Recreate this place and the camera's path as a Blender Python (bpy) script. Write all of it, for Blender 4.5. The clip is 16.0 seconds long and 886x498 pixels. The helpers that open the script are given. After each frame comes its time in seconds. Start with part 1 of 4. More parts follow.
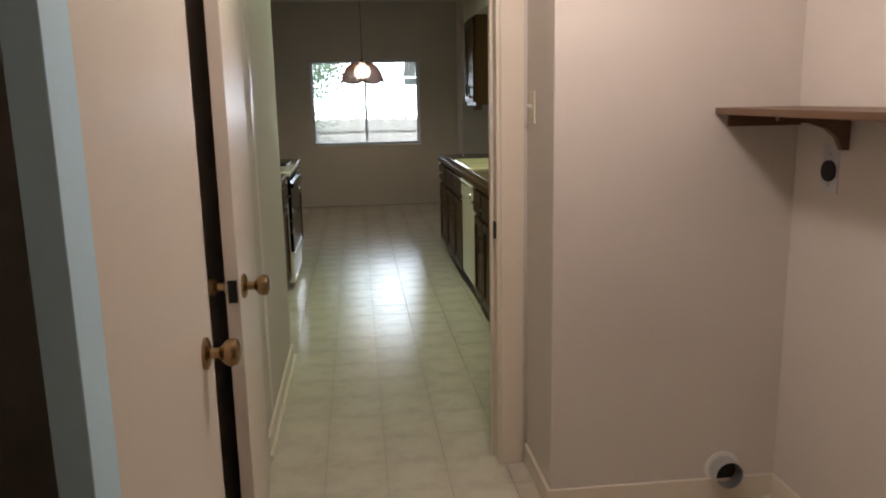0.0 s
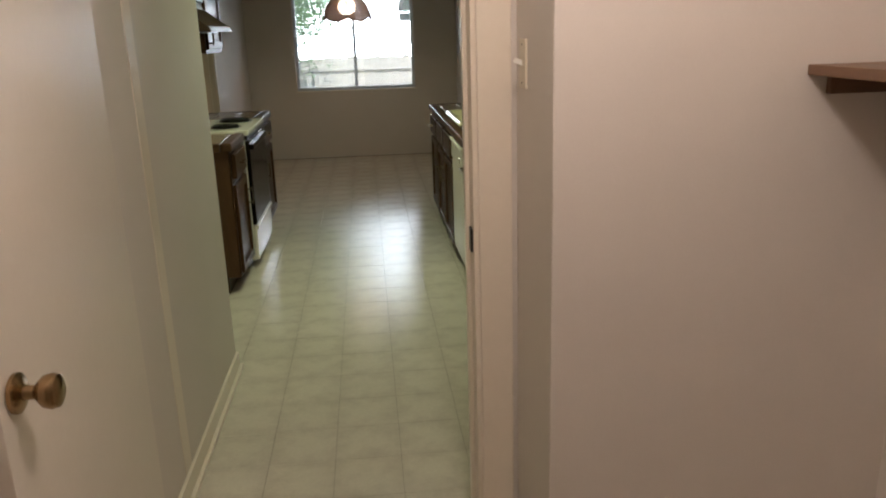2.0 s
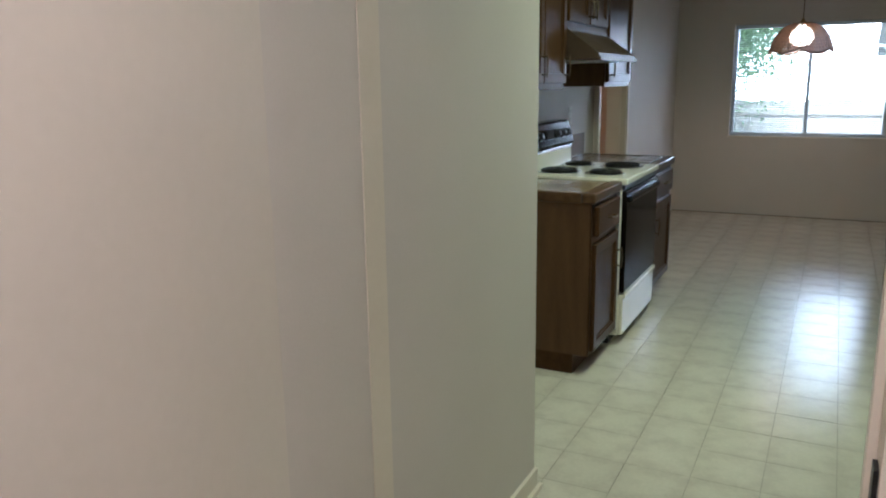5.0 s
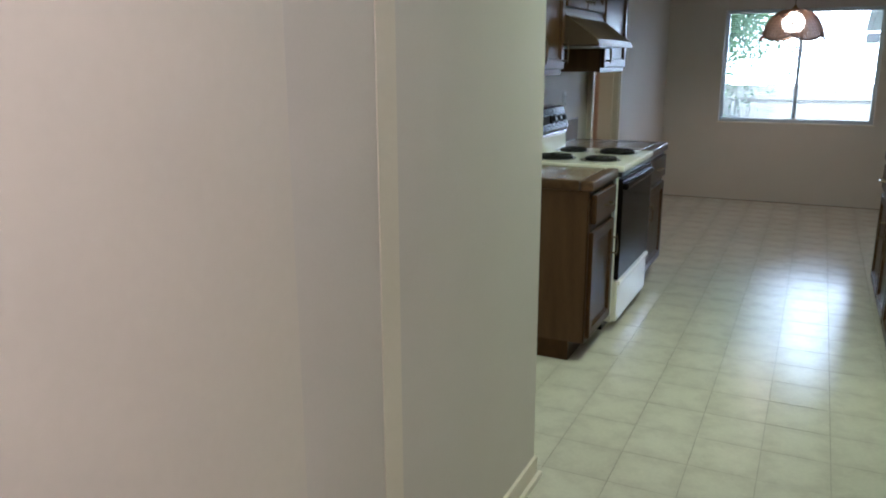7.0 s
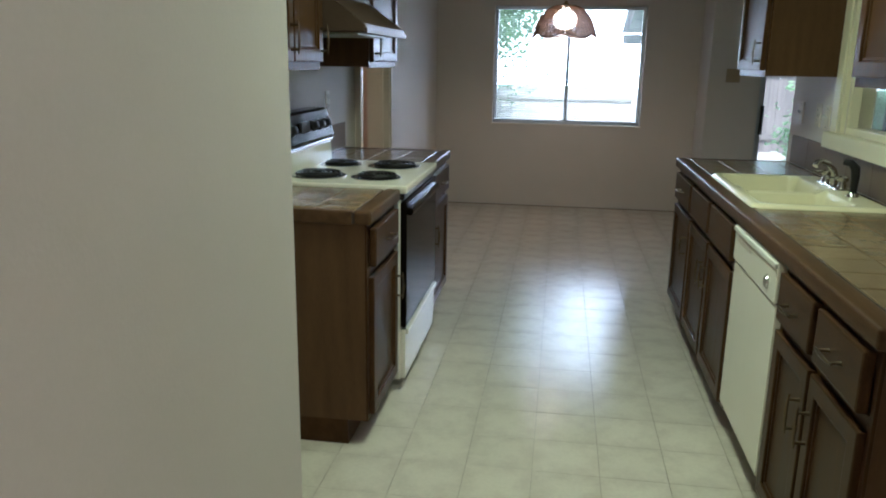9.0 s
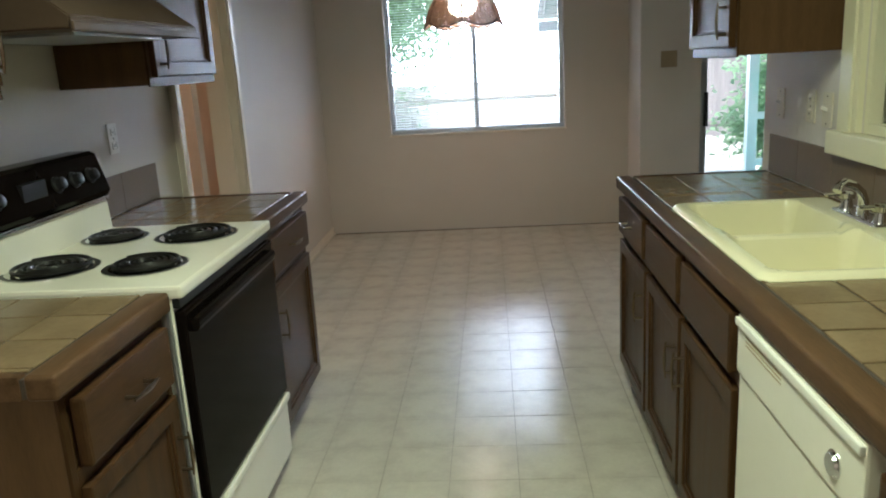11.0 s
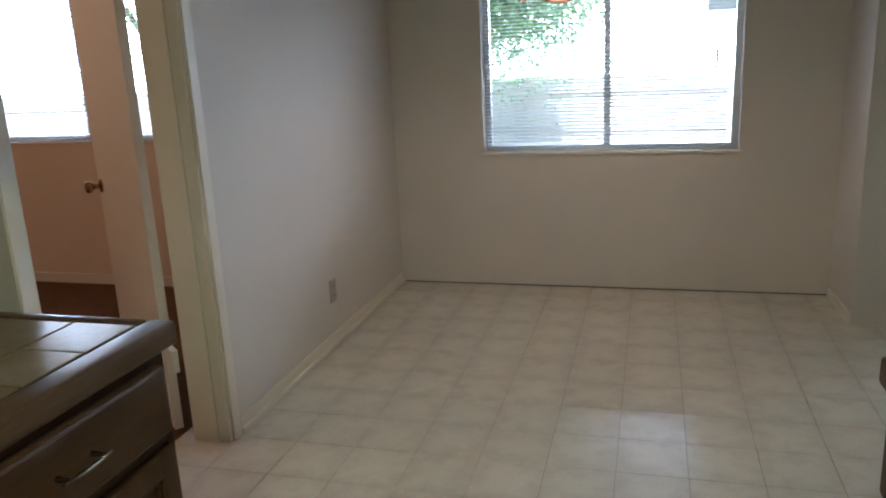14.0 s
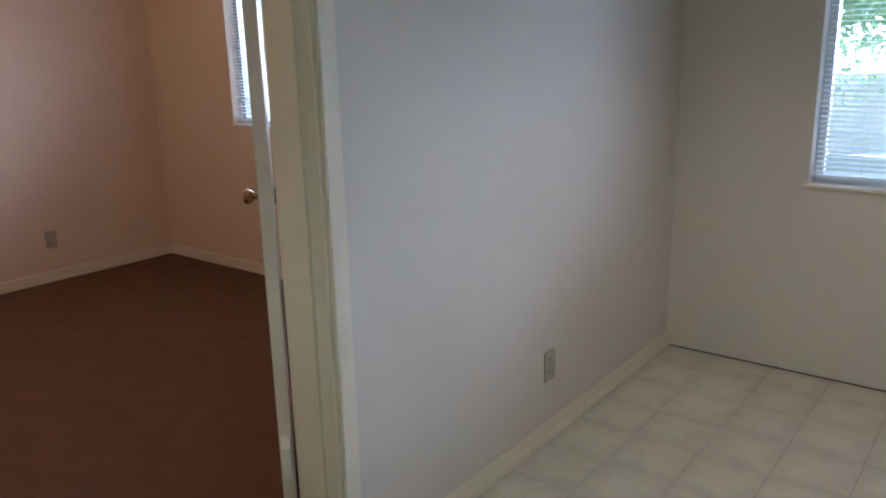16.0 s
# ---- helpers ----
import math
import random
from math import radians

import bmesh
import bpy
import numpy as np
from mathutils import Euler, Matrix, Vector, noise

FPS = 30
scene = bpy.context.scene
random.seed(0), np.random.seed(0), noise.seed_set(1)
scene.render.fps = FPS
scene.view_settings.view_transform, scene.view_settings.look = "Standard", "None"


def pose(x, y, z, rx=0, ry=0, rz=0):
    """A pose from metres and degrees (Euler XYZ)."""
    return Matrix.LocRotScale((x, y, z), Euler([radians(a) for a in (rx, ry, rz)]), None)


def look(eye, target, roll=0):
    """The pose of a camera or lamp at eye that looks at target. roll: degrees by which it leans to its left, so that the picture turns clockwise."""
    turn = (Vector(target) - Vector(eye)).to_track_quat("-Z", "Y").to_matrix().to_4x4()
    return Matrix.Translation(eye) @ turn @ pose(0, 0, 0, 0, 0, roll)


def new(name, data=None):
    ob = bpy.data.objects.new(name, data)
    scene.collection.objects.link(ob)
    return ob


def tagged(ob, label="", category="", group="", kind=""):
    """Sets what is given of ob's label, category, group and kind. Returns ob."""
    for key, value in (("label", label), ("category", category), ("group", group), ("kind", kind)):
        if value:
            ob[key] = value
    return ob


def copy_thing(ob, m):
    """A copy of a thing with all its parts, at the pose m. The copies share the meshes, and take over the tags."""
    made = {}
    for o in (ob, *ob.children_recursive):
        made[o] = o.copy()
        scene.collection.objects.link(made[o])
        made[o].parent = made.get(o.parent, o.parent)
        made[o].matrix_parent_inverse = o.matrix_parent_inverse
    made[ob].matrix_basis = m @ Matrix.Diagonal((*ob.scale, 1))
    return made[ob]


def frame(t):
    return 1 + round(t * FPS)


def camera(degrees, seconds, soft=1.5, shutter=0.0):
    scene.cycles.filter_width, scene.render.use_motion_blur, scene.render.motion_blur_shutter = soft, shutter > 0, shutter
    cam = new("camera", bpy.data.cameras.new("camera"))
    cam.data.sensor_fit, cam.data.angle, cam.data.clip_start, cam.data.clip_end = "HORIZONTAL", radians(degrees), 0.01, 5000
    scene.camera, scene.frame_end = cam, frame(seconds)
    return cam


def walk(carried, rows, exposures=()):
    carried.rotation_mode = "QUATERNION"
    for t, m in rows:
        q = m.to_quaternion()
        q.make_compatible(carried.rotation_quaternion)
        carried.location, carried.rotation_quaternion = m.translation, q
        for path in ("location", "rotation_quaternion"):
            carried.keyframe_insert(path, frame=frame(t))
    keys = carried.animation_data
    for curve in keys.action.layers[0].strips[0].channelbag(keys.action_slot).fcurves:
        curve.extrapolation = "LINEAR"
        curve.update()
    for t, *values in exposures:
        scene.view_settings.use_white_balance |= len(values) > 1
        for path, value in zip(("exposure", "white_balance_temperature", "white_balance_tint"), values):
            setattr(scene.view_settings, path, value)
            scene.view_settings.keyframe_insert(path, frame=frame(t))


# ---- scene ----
cam = camera(60.4, 16.0, soft=2.0)

PATH = [
    (0, (0.553, -5.891, 1.466), (0.767, -3.942, 1.074), -1.1),
    (0.5, (0.609, -5.671, 1.473), (0.949, -3.765, 0.973), -1.1),
    (1, (0.702, -5.461, 1.489), (1.017, -3.566, 0.931), -1.3),
    (1.5, (0.744, -5.263, 1.474), (0.997, -3.357, 0.921), -1.5),
    (2, (0.807, -5.011, 1.505), (0.985, -3.097, 0.954), -1.8),
    (2.5, (0.831, -4.728, 1.475), (0.931, -2.802, 0.947), -1.5),
    (3, (0.893, -4.469, 1.518), (0.864, -2.538, 0.998), -0.6),
    (3.5, (0.934, -4.127, 1.48), (0.706, -2.202, 0.986), -1.4),
    (4, (0.93, -3.996, 1.506), (0.446, -2.113, 1.038), -0.9),
    (4.5, (1.0, -3.99, 1.442), (0.137, -2.236, 1.029), -1.5),
    (6.8, (0.936, -4.0, 1.436), (0.015, -2.287, 0.971), -0.5),
    (7, (0.927, -4.004, 1.467), (0.077, -2.258, 0.988), -0.2),
    (7.5, (0.849, -3.744, 1.444), (0.171, -1.929, 0.948), 1.5),
    (8, (0.818, -3.523, 1.427), (0.276, -1.662, 0.933), 1.8),
    (8.5, (0.763, -3.347, 1.447), (0.348, -1.455, 0.949), 1.4),
    (9, (0.658, -3.081, 1.438), (0.37, -1.161, 0.957), 0.9),
    (11.5, (0.83, -1.433, 1.426), (0.7, 0.504, 0.946), -3.3),
    (12, (0.828, -1.133, 1.425), (0.701, 0.807, 0.956), -3.0),
    (12.5, (0.892, -0.818, 1.417), (0.694, 1.12, 0.963), -3.6),
    (13, (0.919, -0.521, 1.433), (0.641, 1.405, 0.97), -3.0),
    (13.5, (0.911, -0.193, 1.431), (0.54, 1.713, 0.952), -2.5),
    (14, (0.959, 0.145, 1.422), (0.435, 2.011, 0.93), -2.7),
    (14.5, (0.891, 0.541, 1.394), (0.209, 2.352, 0.891), -3.0),
    (15, (0.758, 0.895, 1.358), (-0.062, 2.649, 0.856), -2.9),
    (15.5, (0.65, 1.174, 1.332), (-0.33, 2.847, 0.84), -2.8),
    (16, (0.698, 1.314, 1.396), (-0.499, 2.837, 0.897), -1.4),
]
walk(cam, [(t, look(eye, target, roll)) for t, eye, target, roll in PATH],
     [(0, 0.22, 5750, 10), (1.5, 0.28, 5950, 10), (2.5, 0.32, 5750, 10), (3.5, 0.5, 5150, 10), (4.5, 0.78, 5000, 10), (7.5, 0.85, 4900, 10), (9.0, 0.82, 5000, 11), (11.5, 1.32, 5350, 12), (13.0, 1.36, 5350, 12), (14.5, 1.22, 5050, 12), (15.2, 1.3, 4850, 12), (16, 1.48, 4850, 11)])
# ---------- world and light ----------
world = bpy.data.worlds.new("world")
scene.world = world
world.use_nodes = True
wn = world.node_tree.nodes
sky = wn.new("ShaderNodeTexSky")
sky.sky_type = "NISHITA"
sky.sun_disc = False
sky.sun_elevation = radians(52)
sky.sun_rotation = radians(200)
wn["Background"].inputs["Strength"].default_value = 0.15
world.node_tree.links.new(sky.outputs[0], wn["Background"].inputs["Color"])


def lamp(name, kind, m, energy, color, size=0.1, size_y=None):
    data = bpy.data.lights.new(name, kind)
    data.energy, data.color = energy, color
    if kind == "AREA":
        data.shape, data.size = "RECTANGLE", size
        data.size_y = size_y or size
    elif kind == "SUN":
        data.angle = size
    else:
        data.shadow_soft_size = size
    ob = new(name, data)
    ob.matrix_world = m
    return ob


lamp("sun", "SUN", look((3, -6, 9), (0, 0, 0)), 5.0, (1.0, 0.95, 0.88), radians(0.5))
# warm bulbs of the hall and the bedroom, and the kitchen's ceiling tube
lamp("hall_bulb", "POINT", pose(1.02, -4.12, 2.2), 23, (1.0, 0.79, 0.65), 0.09)
lamp("bedroom_bulb", "POINT", pose(-2.6, 2.0, 2.15), 12, (1.0, 0.60, 0.31), 0.09)
lamp("kitchen_tube", "AREA", pose(0.72, -0.6, 2.28), 15, (0.98, 1.0, 0.58), 0.25, 1.2)


# ---------- materials ----------
def rgba(c):
    return (c[0], c[1], c[2], 1.0)


def material(name, dark, light, rough=0.6, scale=6.0, fine=90.0, bump=0.15, metal=0.0, stretch=(1, 1, 1), coat=0.0, vary=0.0, rough_var=0.08, spec=0.5):
    """A surface with broad mottling, fine grain and relief."""
    m = bpy.data.materials.new(name)
    m.use_nodes = True
    n, l = m.node_tree.nodes, m.node_tree.links
    p = n["Principled BSDF"]
    tc = n.new("ShaderNodeNewGeometry")
    mp = n.new("ShaderNodeMapping")
    mp.inputs["Scale"].default_value = stretch
    l.new(tc.outputs["Position"], mp.inputs["Vector"])
    big = n.new("ShaderNodeTexNoise")
    big.inputs["Scale"].default_value = scale
    big.inputs["Detail"].default_value = 4
    small = n.new("ShaderNodeTexNoise")
    small.inputs["Scale"].default_value = fine
    small.inputs["Detail"].default_value = 3
    for t in (big, small):
        l.new(mp.outputs[0], t.inputs["Vector"])
    mix = n.new("ShaderNodeMath")
    mix.operation = "MULTIPLY_ADD"
    mix.inputs[1].default_value = 0.35
    l.new(small.outputs["Fac"], mix.inputs[0])
    half = n.new("ShaderNodeMath")
    half.operation = "MULTIPLY"
    half.inputs[1].default_value = 0.65
    l.new(big.outputs["Fac"], half.inputs[0])
    l.new(half.outputs[0], mix.inputs[2])
    ramp = n.new("ShaderNodeValToRGB")
    ramp.color_ramp.elements[0].position, ramp.color_ramp.elements[1].position = 0.22, 0.78
    ramp.color_ramp.elements[0].color, ramp.color_ramp.elements[1].color = rgba(dark), rgba(light)
    l.new(mix.outputs[0], ramp.inputs[0])
    out = ramp.outputs[0]
    if vary:
        info = n.new("ShaderNodeObjectInfo")
        hsv = n.new("ShaderNodeHueSaturation")
        mr = n.new("ShaderNodeMapRange")
        mr.inputs["To Min"].default_value, mr.inputs["To Max"].default_value = 1 - vary, 1 + vary
        l.new(info.outputs["Random"], mr.inputs["Value"])
        l.new(mr.outputs[0], hsv.inputs["Value"])
        l.new(out, hsv.inputs["Color"])
        out = hsv.outputs[0]
    l.new(out, p.inputs["Base Color"])
    rr = n.new("ShaderNodeMapRange")
    rr.inputs["To Min"].default_value, rr.inputs["To Max"].default_value = max(rough - rough_var, 0.02), min(rough + rough_var, 1)
    l.new(big.outputs["Fac"], rr.inputs["Value"])
    l.new(rr.outputs[0], p.inputs["Roughness"])
    p.inputs["Metallic"].default_value = metal
    p.inputs["Coat Weight"].default_value = coat
    p.inputs["Specular IOR Level"].default_value = spec
    if bump:
        b = n.new("ShaderNodeBump")
        b.inputs["Strength"].default_value = bump
        b.inputs["Distance"].default_value = 0.004
        l.new(mix.outputs[0], b.inputs["Height"])
        l.new(b.outputs[0], p.inputs["Normal"])
    return m


M_WALL = material("wall_paint", (0.605, 0.555, 0.50), (0.66, 0.61, 0.555), 0.62, 2.5, 140, 0.22)
M_BEDWALL = material("bedroom_wall_paint", (0.68, 0.54, 0.41), (0.73, 0.59, 0.46), 0.6, 2.5, 140, 0.2)
M_TRIM = material("trim_gloss_paint", (0.70, 0.63, 0.52), (0.76, 0.69, 0.58), 0.34, 3, 60, 0.08)
M_DOOR = material("door_gloss_paint", (0.64, 0.58, 0.50), (0.69, 0.63, 0.55), 0.42, 2, 50, 0.06, rough_var=0.02)
# Blue daylight on the closet door's hinge edge is put into this base colour.
M_BLUE = material("daylit_edge_tint", (0.52, 0.75, 0.90), (0.58, 0.81, 0.95), 0.4, 3, 60, 0.06)
M_CREAM = material("cream_frame_paint", (0.70, 0.66, 0.48), (0.76, 0.72, 0.54), 0.38, 3, 60, 0.06)
M_CEIL = material("acoustic_ceiling", (0.62, 0.60, 0.55), (0.74, 0.72, 0.67), 0.9, 40, 180, 1.0)
M_JOINT = material("vinyl_joint", (0.27, 0.25, 0.19), (0.38, 0.35, 0.27), 0.6, 8, 60, 0.1)
M_HALL = material("hall_floor", (0.46, 0.36, 0.25), (0.54, 0.43, 0.31), 0.5, 9, 120, 0.2)
M_CARPET = material("brown_carpet", (0.105, 0.055, 0.030), (0.170, 0.092, 0.052), 0.97, 9, 420, 1.0, spec=0.1)
M_WOOD = material("dark_stained_wood", (0.030, 0.0150, 0.0062), (0.084, 0.043, 0.0175), 0.34, 5, 60, 0.12, stretch=(5, 5, 0.6), spec=0.08)
M_WOODH = material("dark_stained_wood_across", (0.030, 0.0150, 0.0062), (0.084, 0.043, 0.0175), 0.34, 5, 60, 0.12, stretch=(5, 0.6, 5), spec=0.08)
M_SIDE = material("wood_side_panel", (0.060, 0.031, 0.013), (0.12, 0.066, 0.030), 0.46, 4, 60, 0.1, stretch=(5, 5, 0.5), spec=0.2)
M_TILE = material("brown_ceramic_tile", (0.15, 0.102, 0.054), (0.235, 0.165, 0.092), 0.22, 12, 90, 0.05, vary=0.12, spec=0.32)
M_EDGE = material("wood_counter_edge", (0.036, 0.019, 0.009), (0.135, 0.077, 0.040), 0.38, 5, 60, 0.10, stretch=(5, 0.5, 5), spec=0.10)
M_GROUT = material("dark_grout", (0.045, 0.032, 0.024), (0.075, 0.055, 0.042), 0.85, 20, 160, 0.3)
M_ALMOND = material("almond_enamel", (0.76, 0.73, 0.62), (0.80, 0.77, 0.66), 0.17, 3, 40, 0.01, rough_var=0.04)
M_SINK = material("biscuit_enamel", (0.78, 0.73, 0.49), (0.82, 0.77, 0.54), 0.16, 3, 40, 0.01, rough_var=0.04)
M_BLACK = material("black_glass", (0.004, 0.0028, 0.0022), (0.006, 0.0042, 0.0034), 0.12, 3, 40, 0.0, rough_var=0.03, spec=0.03)
M_TAN = material("tan_plastic", (0.34, 0.26, 0.16), (0.40, 0.31, 0.20), 0.45, 6, 60, 0.03)
M_DARK = material("black_plastic", (0.010, 0.010, 0.010), (0.018, 0.017, 0.017), 0.34, 6, 80, 0.05, spec=0.2)
M_COIL = material("burner_coil", (0.016, 0.015, 0.015), (0.03, 0.028, 0.026), 0.45, 20, 120, 0.1, metal=0.6)
M_CHROME = material("chrome", (0.62, 0.62, 0.62), (0.72, 0.72, 0.72), 0.14, 8, 60, 0.02, metal=1.0)
M_BRASS = material("worn_brass", (0.30, 0.20, 0.10), (0.44, 0.31, 0.17), 0.24, 14, 90, 0.04, metal=1.0)
M_BRONZE = material("antique_brass_pull", (0.10, 0.075, 0.05), (0.20, 0.155, 0.10), 0.34, 20, 90, 0.05, metal=1.0)
M_HOOD = material("brown_hood_enamel", (0.060, 0.040, 0.027), (0.088, 0.060, 0.042), 0.34, 4, 60, 0.03, spec=0.12)
M_ALU = material("aluminium_frame", (0.55, 0.56, 0.58), (0.66, 0.67, 0.69), 0.36, 8, 80, 0.04, metal=0.85)
M_SLAT = material("blind_slat", (0.74, 0.76, 0.78), (0.80, 0.82, 0.84), 0.45, 4, 60, 0.02)
sn, sl = M_SLAT.node_tree.nodes, M_SLAT.node_tree.links
thin = sn.new("ShaderNodeBsdfTranslucent")
thin.inputs["Color"].default_value = rgba((0.62, 0.70, 0.78))
both = sn.new("ShaderNodeMixShader")
both.inputs["Fac"].default_value = 0.30
sl.new(sn["Principled BSDF"].outputs[0], both.inputs[1])
sl.new(thin.outputs[0], both.inputs[2])
sl.new(both.outputs[0], sn["Material Output"].inputs["Surface"])
M_PLATE = material("ivory_plastic", (0.60, 0.54, 0.42), (0.66, 0.60, 0.48), 0.4, 6, 60, 0.03)
M_TANPLATE = material("aged_tan_plate", (0.36, 0.32, 0.27), (0.43, 0.385, 0.33), 0.45, 6, 60, 0.03)
M_WHITE = material("white_plastic", (0.72, 0.70, 0.64), (0.78, 0.76, 0.70), 0.4, 6, 60, 0.03)
M_SHELF = material("brown_shelf_wood", (0.10, 0.052, 0.026), (0.17, 0.092, 0.05), 0.45, 5, 60, 0.1, stretch=(4, 0.6, 4))
M_TURF = material("green_outdoor_carpet", (0.03, 0.30, 0.20), (0.05, 0.40, 0.28), 0.95, 8, 300, 0.6, spec=0.1)
M_GROUND = material("dry_yard_ground", (0.42, 0.38, 0.30), (0.56, 0.52, 0.42), 0.95, 1.2, 30, 0.5)
M_POST = material("white_outdoor_paint", (0.74, 0.75, 0.73), (0.80, 0.81, 0.79), 0.5, 5, 50, 0.1)
M_FENCE = material("weathered_fence_wood", (0.16, 0.14, 0.12), (0.27, 0.24, 0.21), 0.85, 4, 50, 0.3, stretch=(5, 5, 0.5), vary=0.15)
M_LEAF = material("leaves", (0.10, 0.19, 0.07), (0.19, 0.31, 0.12), 0.6, 7, 40, 0.1)
ln, ll = M_LEAF.node_tree.nodes, M_LEAF.node_tree.links
leaf_thin = ln.new("ShaderNodeBsdfTranslucent")
leaf_thin.inputs["Color"].default_value = rgba((0.42, 0.58, 0.34))
leaf_both = ln.new("ShaderNodeMixShader")
leaf_both.inputs["Fac"].default_value = 0.5
ll.new(ln["Principled BSDF"].outputs[0], leaf_both.inputs[1])
ll.new(leaf_thin.outputs[0], leaf_both.inputs[2])
ll.new(leaf_both.outputs[0], ln["Material Output"].inputs["Surface"])
M_BARK = material("bark", (0.10, 0.075, 0.05), (0.18, 0.14, 0.10), 0.9, 9, 60, 0.6)
M_CANE = material("woven_cane", (0.23, 0.13, 0.07), (0.36, 0.22, 0.13), 0.6, 60, 200, 0.4)
M_SPLASH = material("brown_splash_slab", (0.13, 0.090, 0.058), (0.18, 0.128, 0.085), 0.34, 6, 90, 0.04, spec=0.3)
# Dark base colour carries the dimness of the room behind the sink window.
M_DIMROOM = material("dimness_in_wall_colour", (0.13, 0.09, 0.06), (0.17, 0.12, 0.085), 0.7, 3, 60, 0.1)


TS, TX0, TY0 = 0.2415, 0.137, -0.332    # floor tile size and the corner that the courses start from


def vinyl(name, edge, middle):
    """Printed vinyl tile: a pale cloudy middle, a darker cloudy border, wavy worn gloss."""
    m = bpy.data.materials.new(name)
    m.use_nodes = True
    n, l = m.node_tree.nodes, m.node_tree.links
    p = n["Principled BSDF"]

    def calc(op, a, b=0.0, c=0.0):
        node = n.new("ShaderNodeMath")
        node.operation = op
        for k, v in enumerate((a, b, c)):
            if isinstance(v, (int, float)):
                node.inputs[k].default_value = v
            else:
                l.new(v, node.inputs[k])
        return node.outputs[0]

    def cloud(scale, detail):
        t = n.new("ShaderNodeTexNoise")
        t.inputs["Scale"].default_value, t.inputs["Detail"].default_value = scale, detail
        l.new(geo.outputs["Position"], t.inputs["Vector"])
        return t.outputs["Fac"]
    geo = n.new("ShaderNodeNewGeometry")
    sep = n.new("ShaderNodeSeparateXYZ")
    l.new(geo.outputs["Position"], sep.inputs[0])
    away = []
    for axis, start in (("X", TX0), ("Y", TY0)):
        u = calc("FRACT", calc("MULTIPLY_ADD", sep.outputs[axis], 1 / TS, 40 - start / TS))
        away.append(calc("ABSOLUTE", calc("SUBTRACT", u, 0.5)))
    rim = calc("MAXIMUM", away[0], away[1])
    soft, fine, broad = cloud(14, 4), cloud(70, 3), cloud(2.2, 3)
    ramp = n.new("ShaderNodeMapRange")
    ramp.interpolation_type = "SMOOTHSTEP"
    ramp.inputs["From Min"].default_value, ramp.inputs["From Max"].default_value = 0.34, 0.78
    l.new(calc("MULTIPLY_ADD", soft, 0.62, calc("MULTIPLY", rim, 0.62)), ramp.inputs["Value"])
    mix = n.new("ShaderNodeMix")
    mix.data_type = "RGBA"
    mix.inputs["A"].default_value, mix.inputs["B"].default_value = rgba(middle), rgba(edge)
    l.new(ramp.outputs[0], mix.inputs["Factor"])
    info = n.new("ShaderNodeObjectInfo")
    hsv = n.new("ShaderNodeHueSaturation")
    tone = calc("MULTIPLY_ADD", fine, 0.16, calc("MULTIPLY_ADD", broad, 0.18, calc("MULTIPLY_ADD", info.outputs["Random"], 0.05, 0.80)))
    l.new(tone, hsv.inputs["Value"])
    l.new(mix.outputs["Result"], hsv.inputs["Color"])
    l.new(hsv.outputs[0], p.inputs["Base Color"])
    l.new(calc("MULTIPLY_ADD", broad, 0.12, calc("MULTIPLY_ADD", soft, 0.10, 0.075)), p.inputs["Roughness"])
    p.inputs["Specular IOR Level"].default_value = 0.085
    ripple = cloud(24, 2)
    bump = n.new("ShaderNodeBump")
    bump.inputs["Strength"].default_value, bump.inputs["Distance"].default_value = 0.35, 0.0022
    l.new(calc("MULTIPLY_ADD", fine, 0.10, calc("MULTIPLY_ADD", cloud(8, 2), 1.2, calc("MULTIPLY", ripple, 1.0))), bump.inputs["Height"])
    l.new(bump.outputs[0], p.inputs["Normal"])
    return m


M_VINYL = vinyl("vinyl_tile", (0.51, 0.465, 0.39), (0.615, 0.575, 0.48))


def glass(name, rough=0.0, tint=(1, 1, 1)):
    m = bpy.data.materials.new(name)
    m.use_nodes = True
    p = m.node_tree.nodes["Principled BSDF"]
    p.inputs["Base Color"].default_value = rgba(tint)
    p.inputs["Transmission Weight"].default_value = 1.0
    p.inputs["Roughness"].default_value = rough
    p.inputs["IOR"].default_value = 1.45
    return m


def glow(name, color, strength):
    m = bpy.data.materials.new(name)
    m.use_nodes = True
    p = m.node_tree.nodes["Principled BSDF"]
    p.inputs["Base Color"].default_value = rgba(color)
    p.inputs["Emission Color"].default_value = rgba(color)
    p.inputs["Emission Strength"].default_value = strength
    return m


M_GLASS = glass("window_glass")
M_VEIL = material("thin_cane_web", (0.26, 0.15, 0.10), (0.40, 0.25, 0.17), 0.7, 60, 200, 0.3)
M_VEIL.node_tree.nodes["Principled BSDF"].inputs["Alpha"].default_value = 0.8
M_BULB = glow("frosted_bulb", (1.0, 0.76, 0.52), 20.0)
# Emission of the backdrop slab, in place of sky light through the windows.
M_BRIGHT = glow("daylight_backdrop_glow", (0.94, 0.98, 1.0), 8.0)


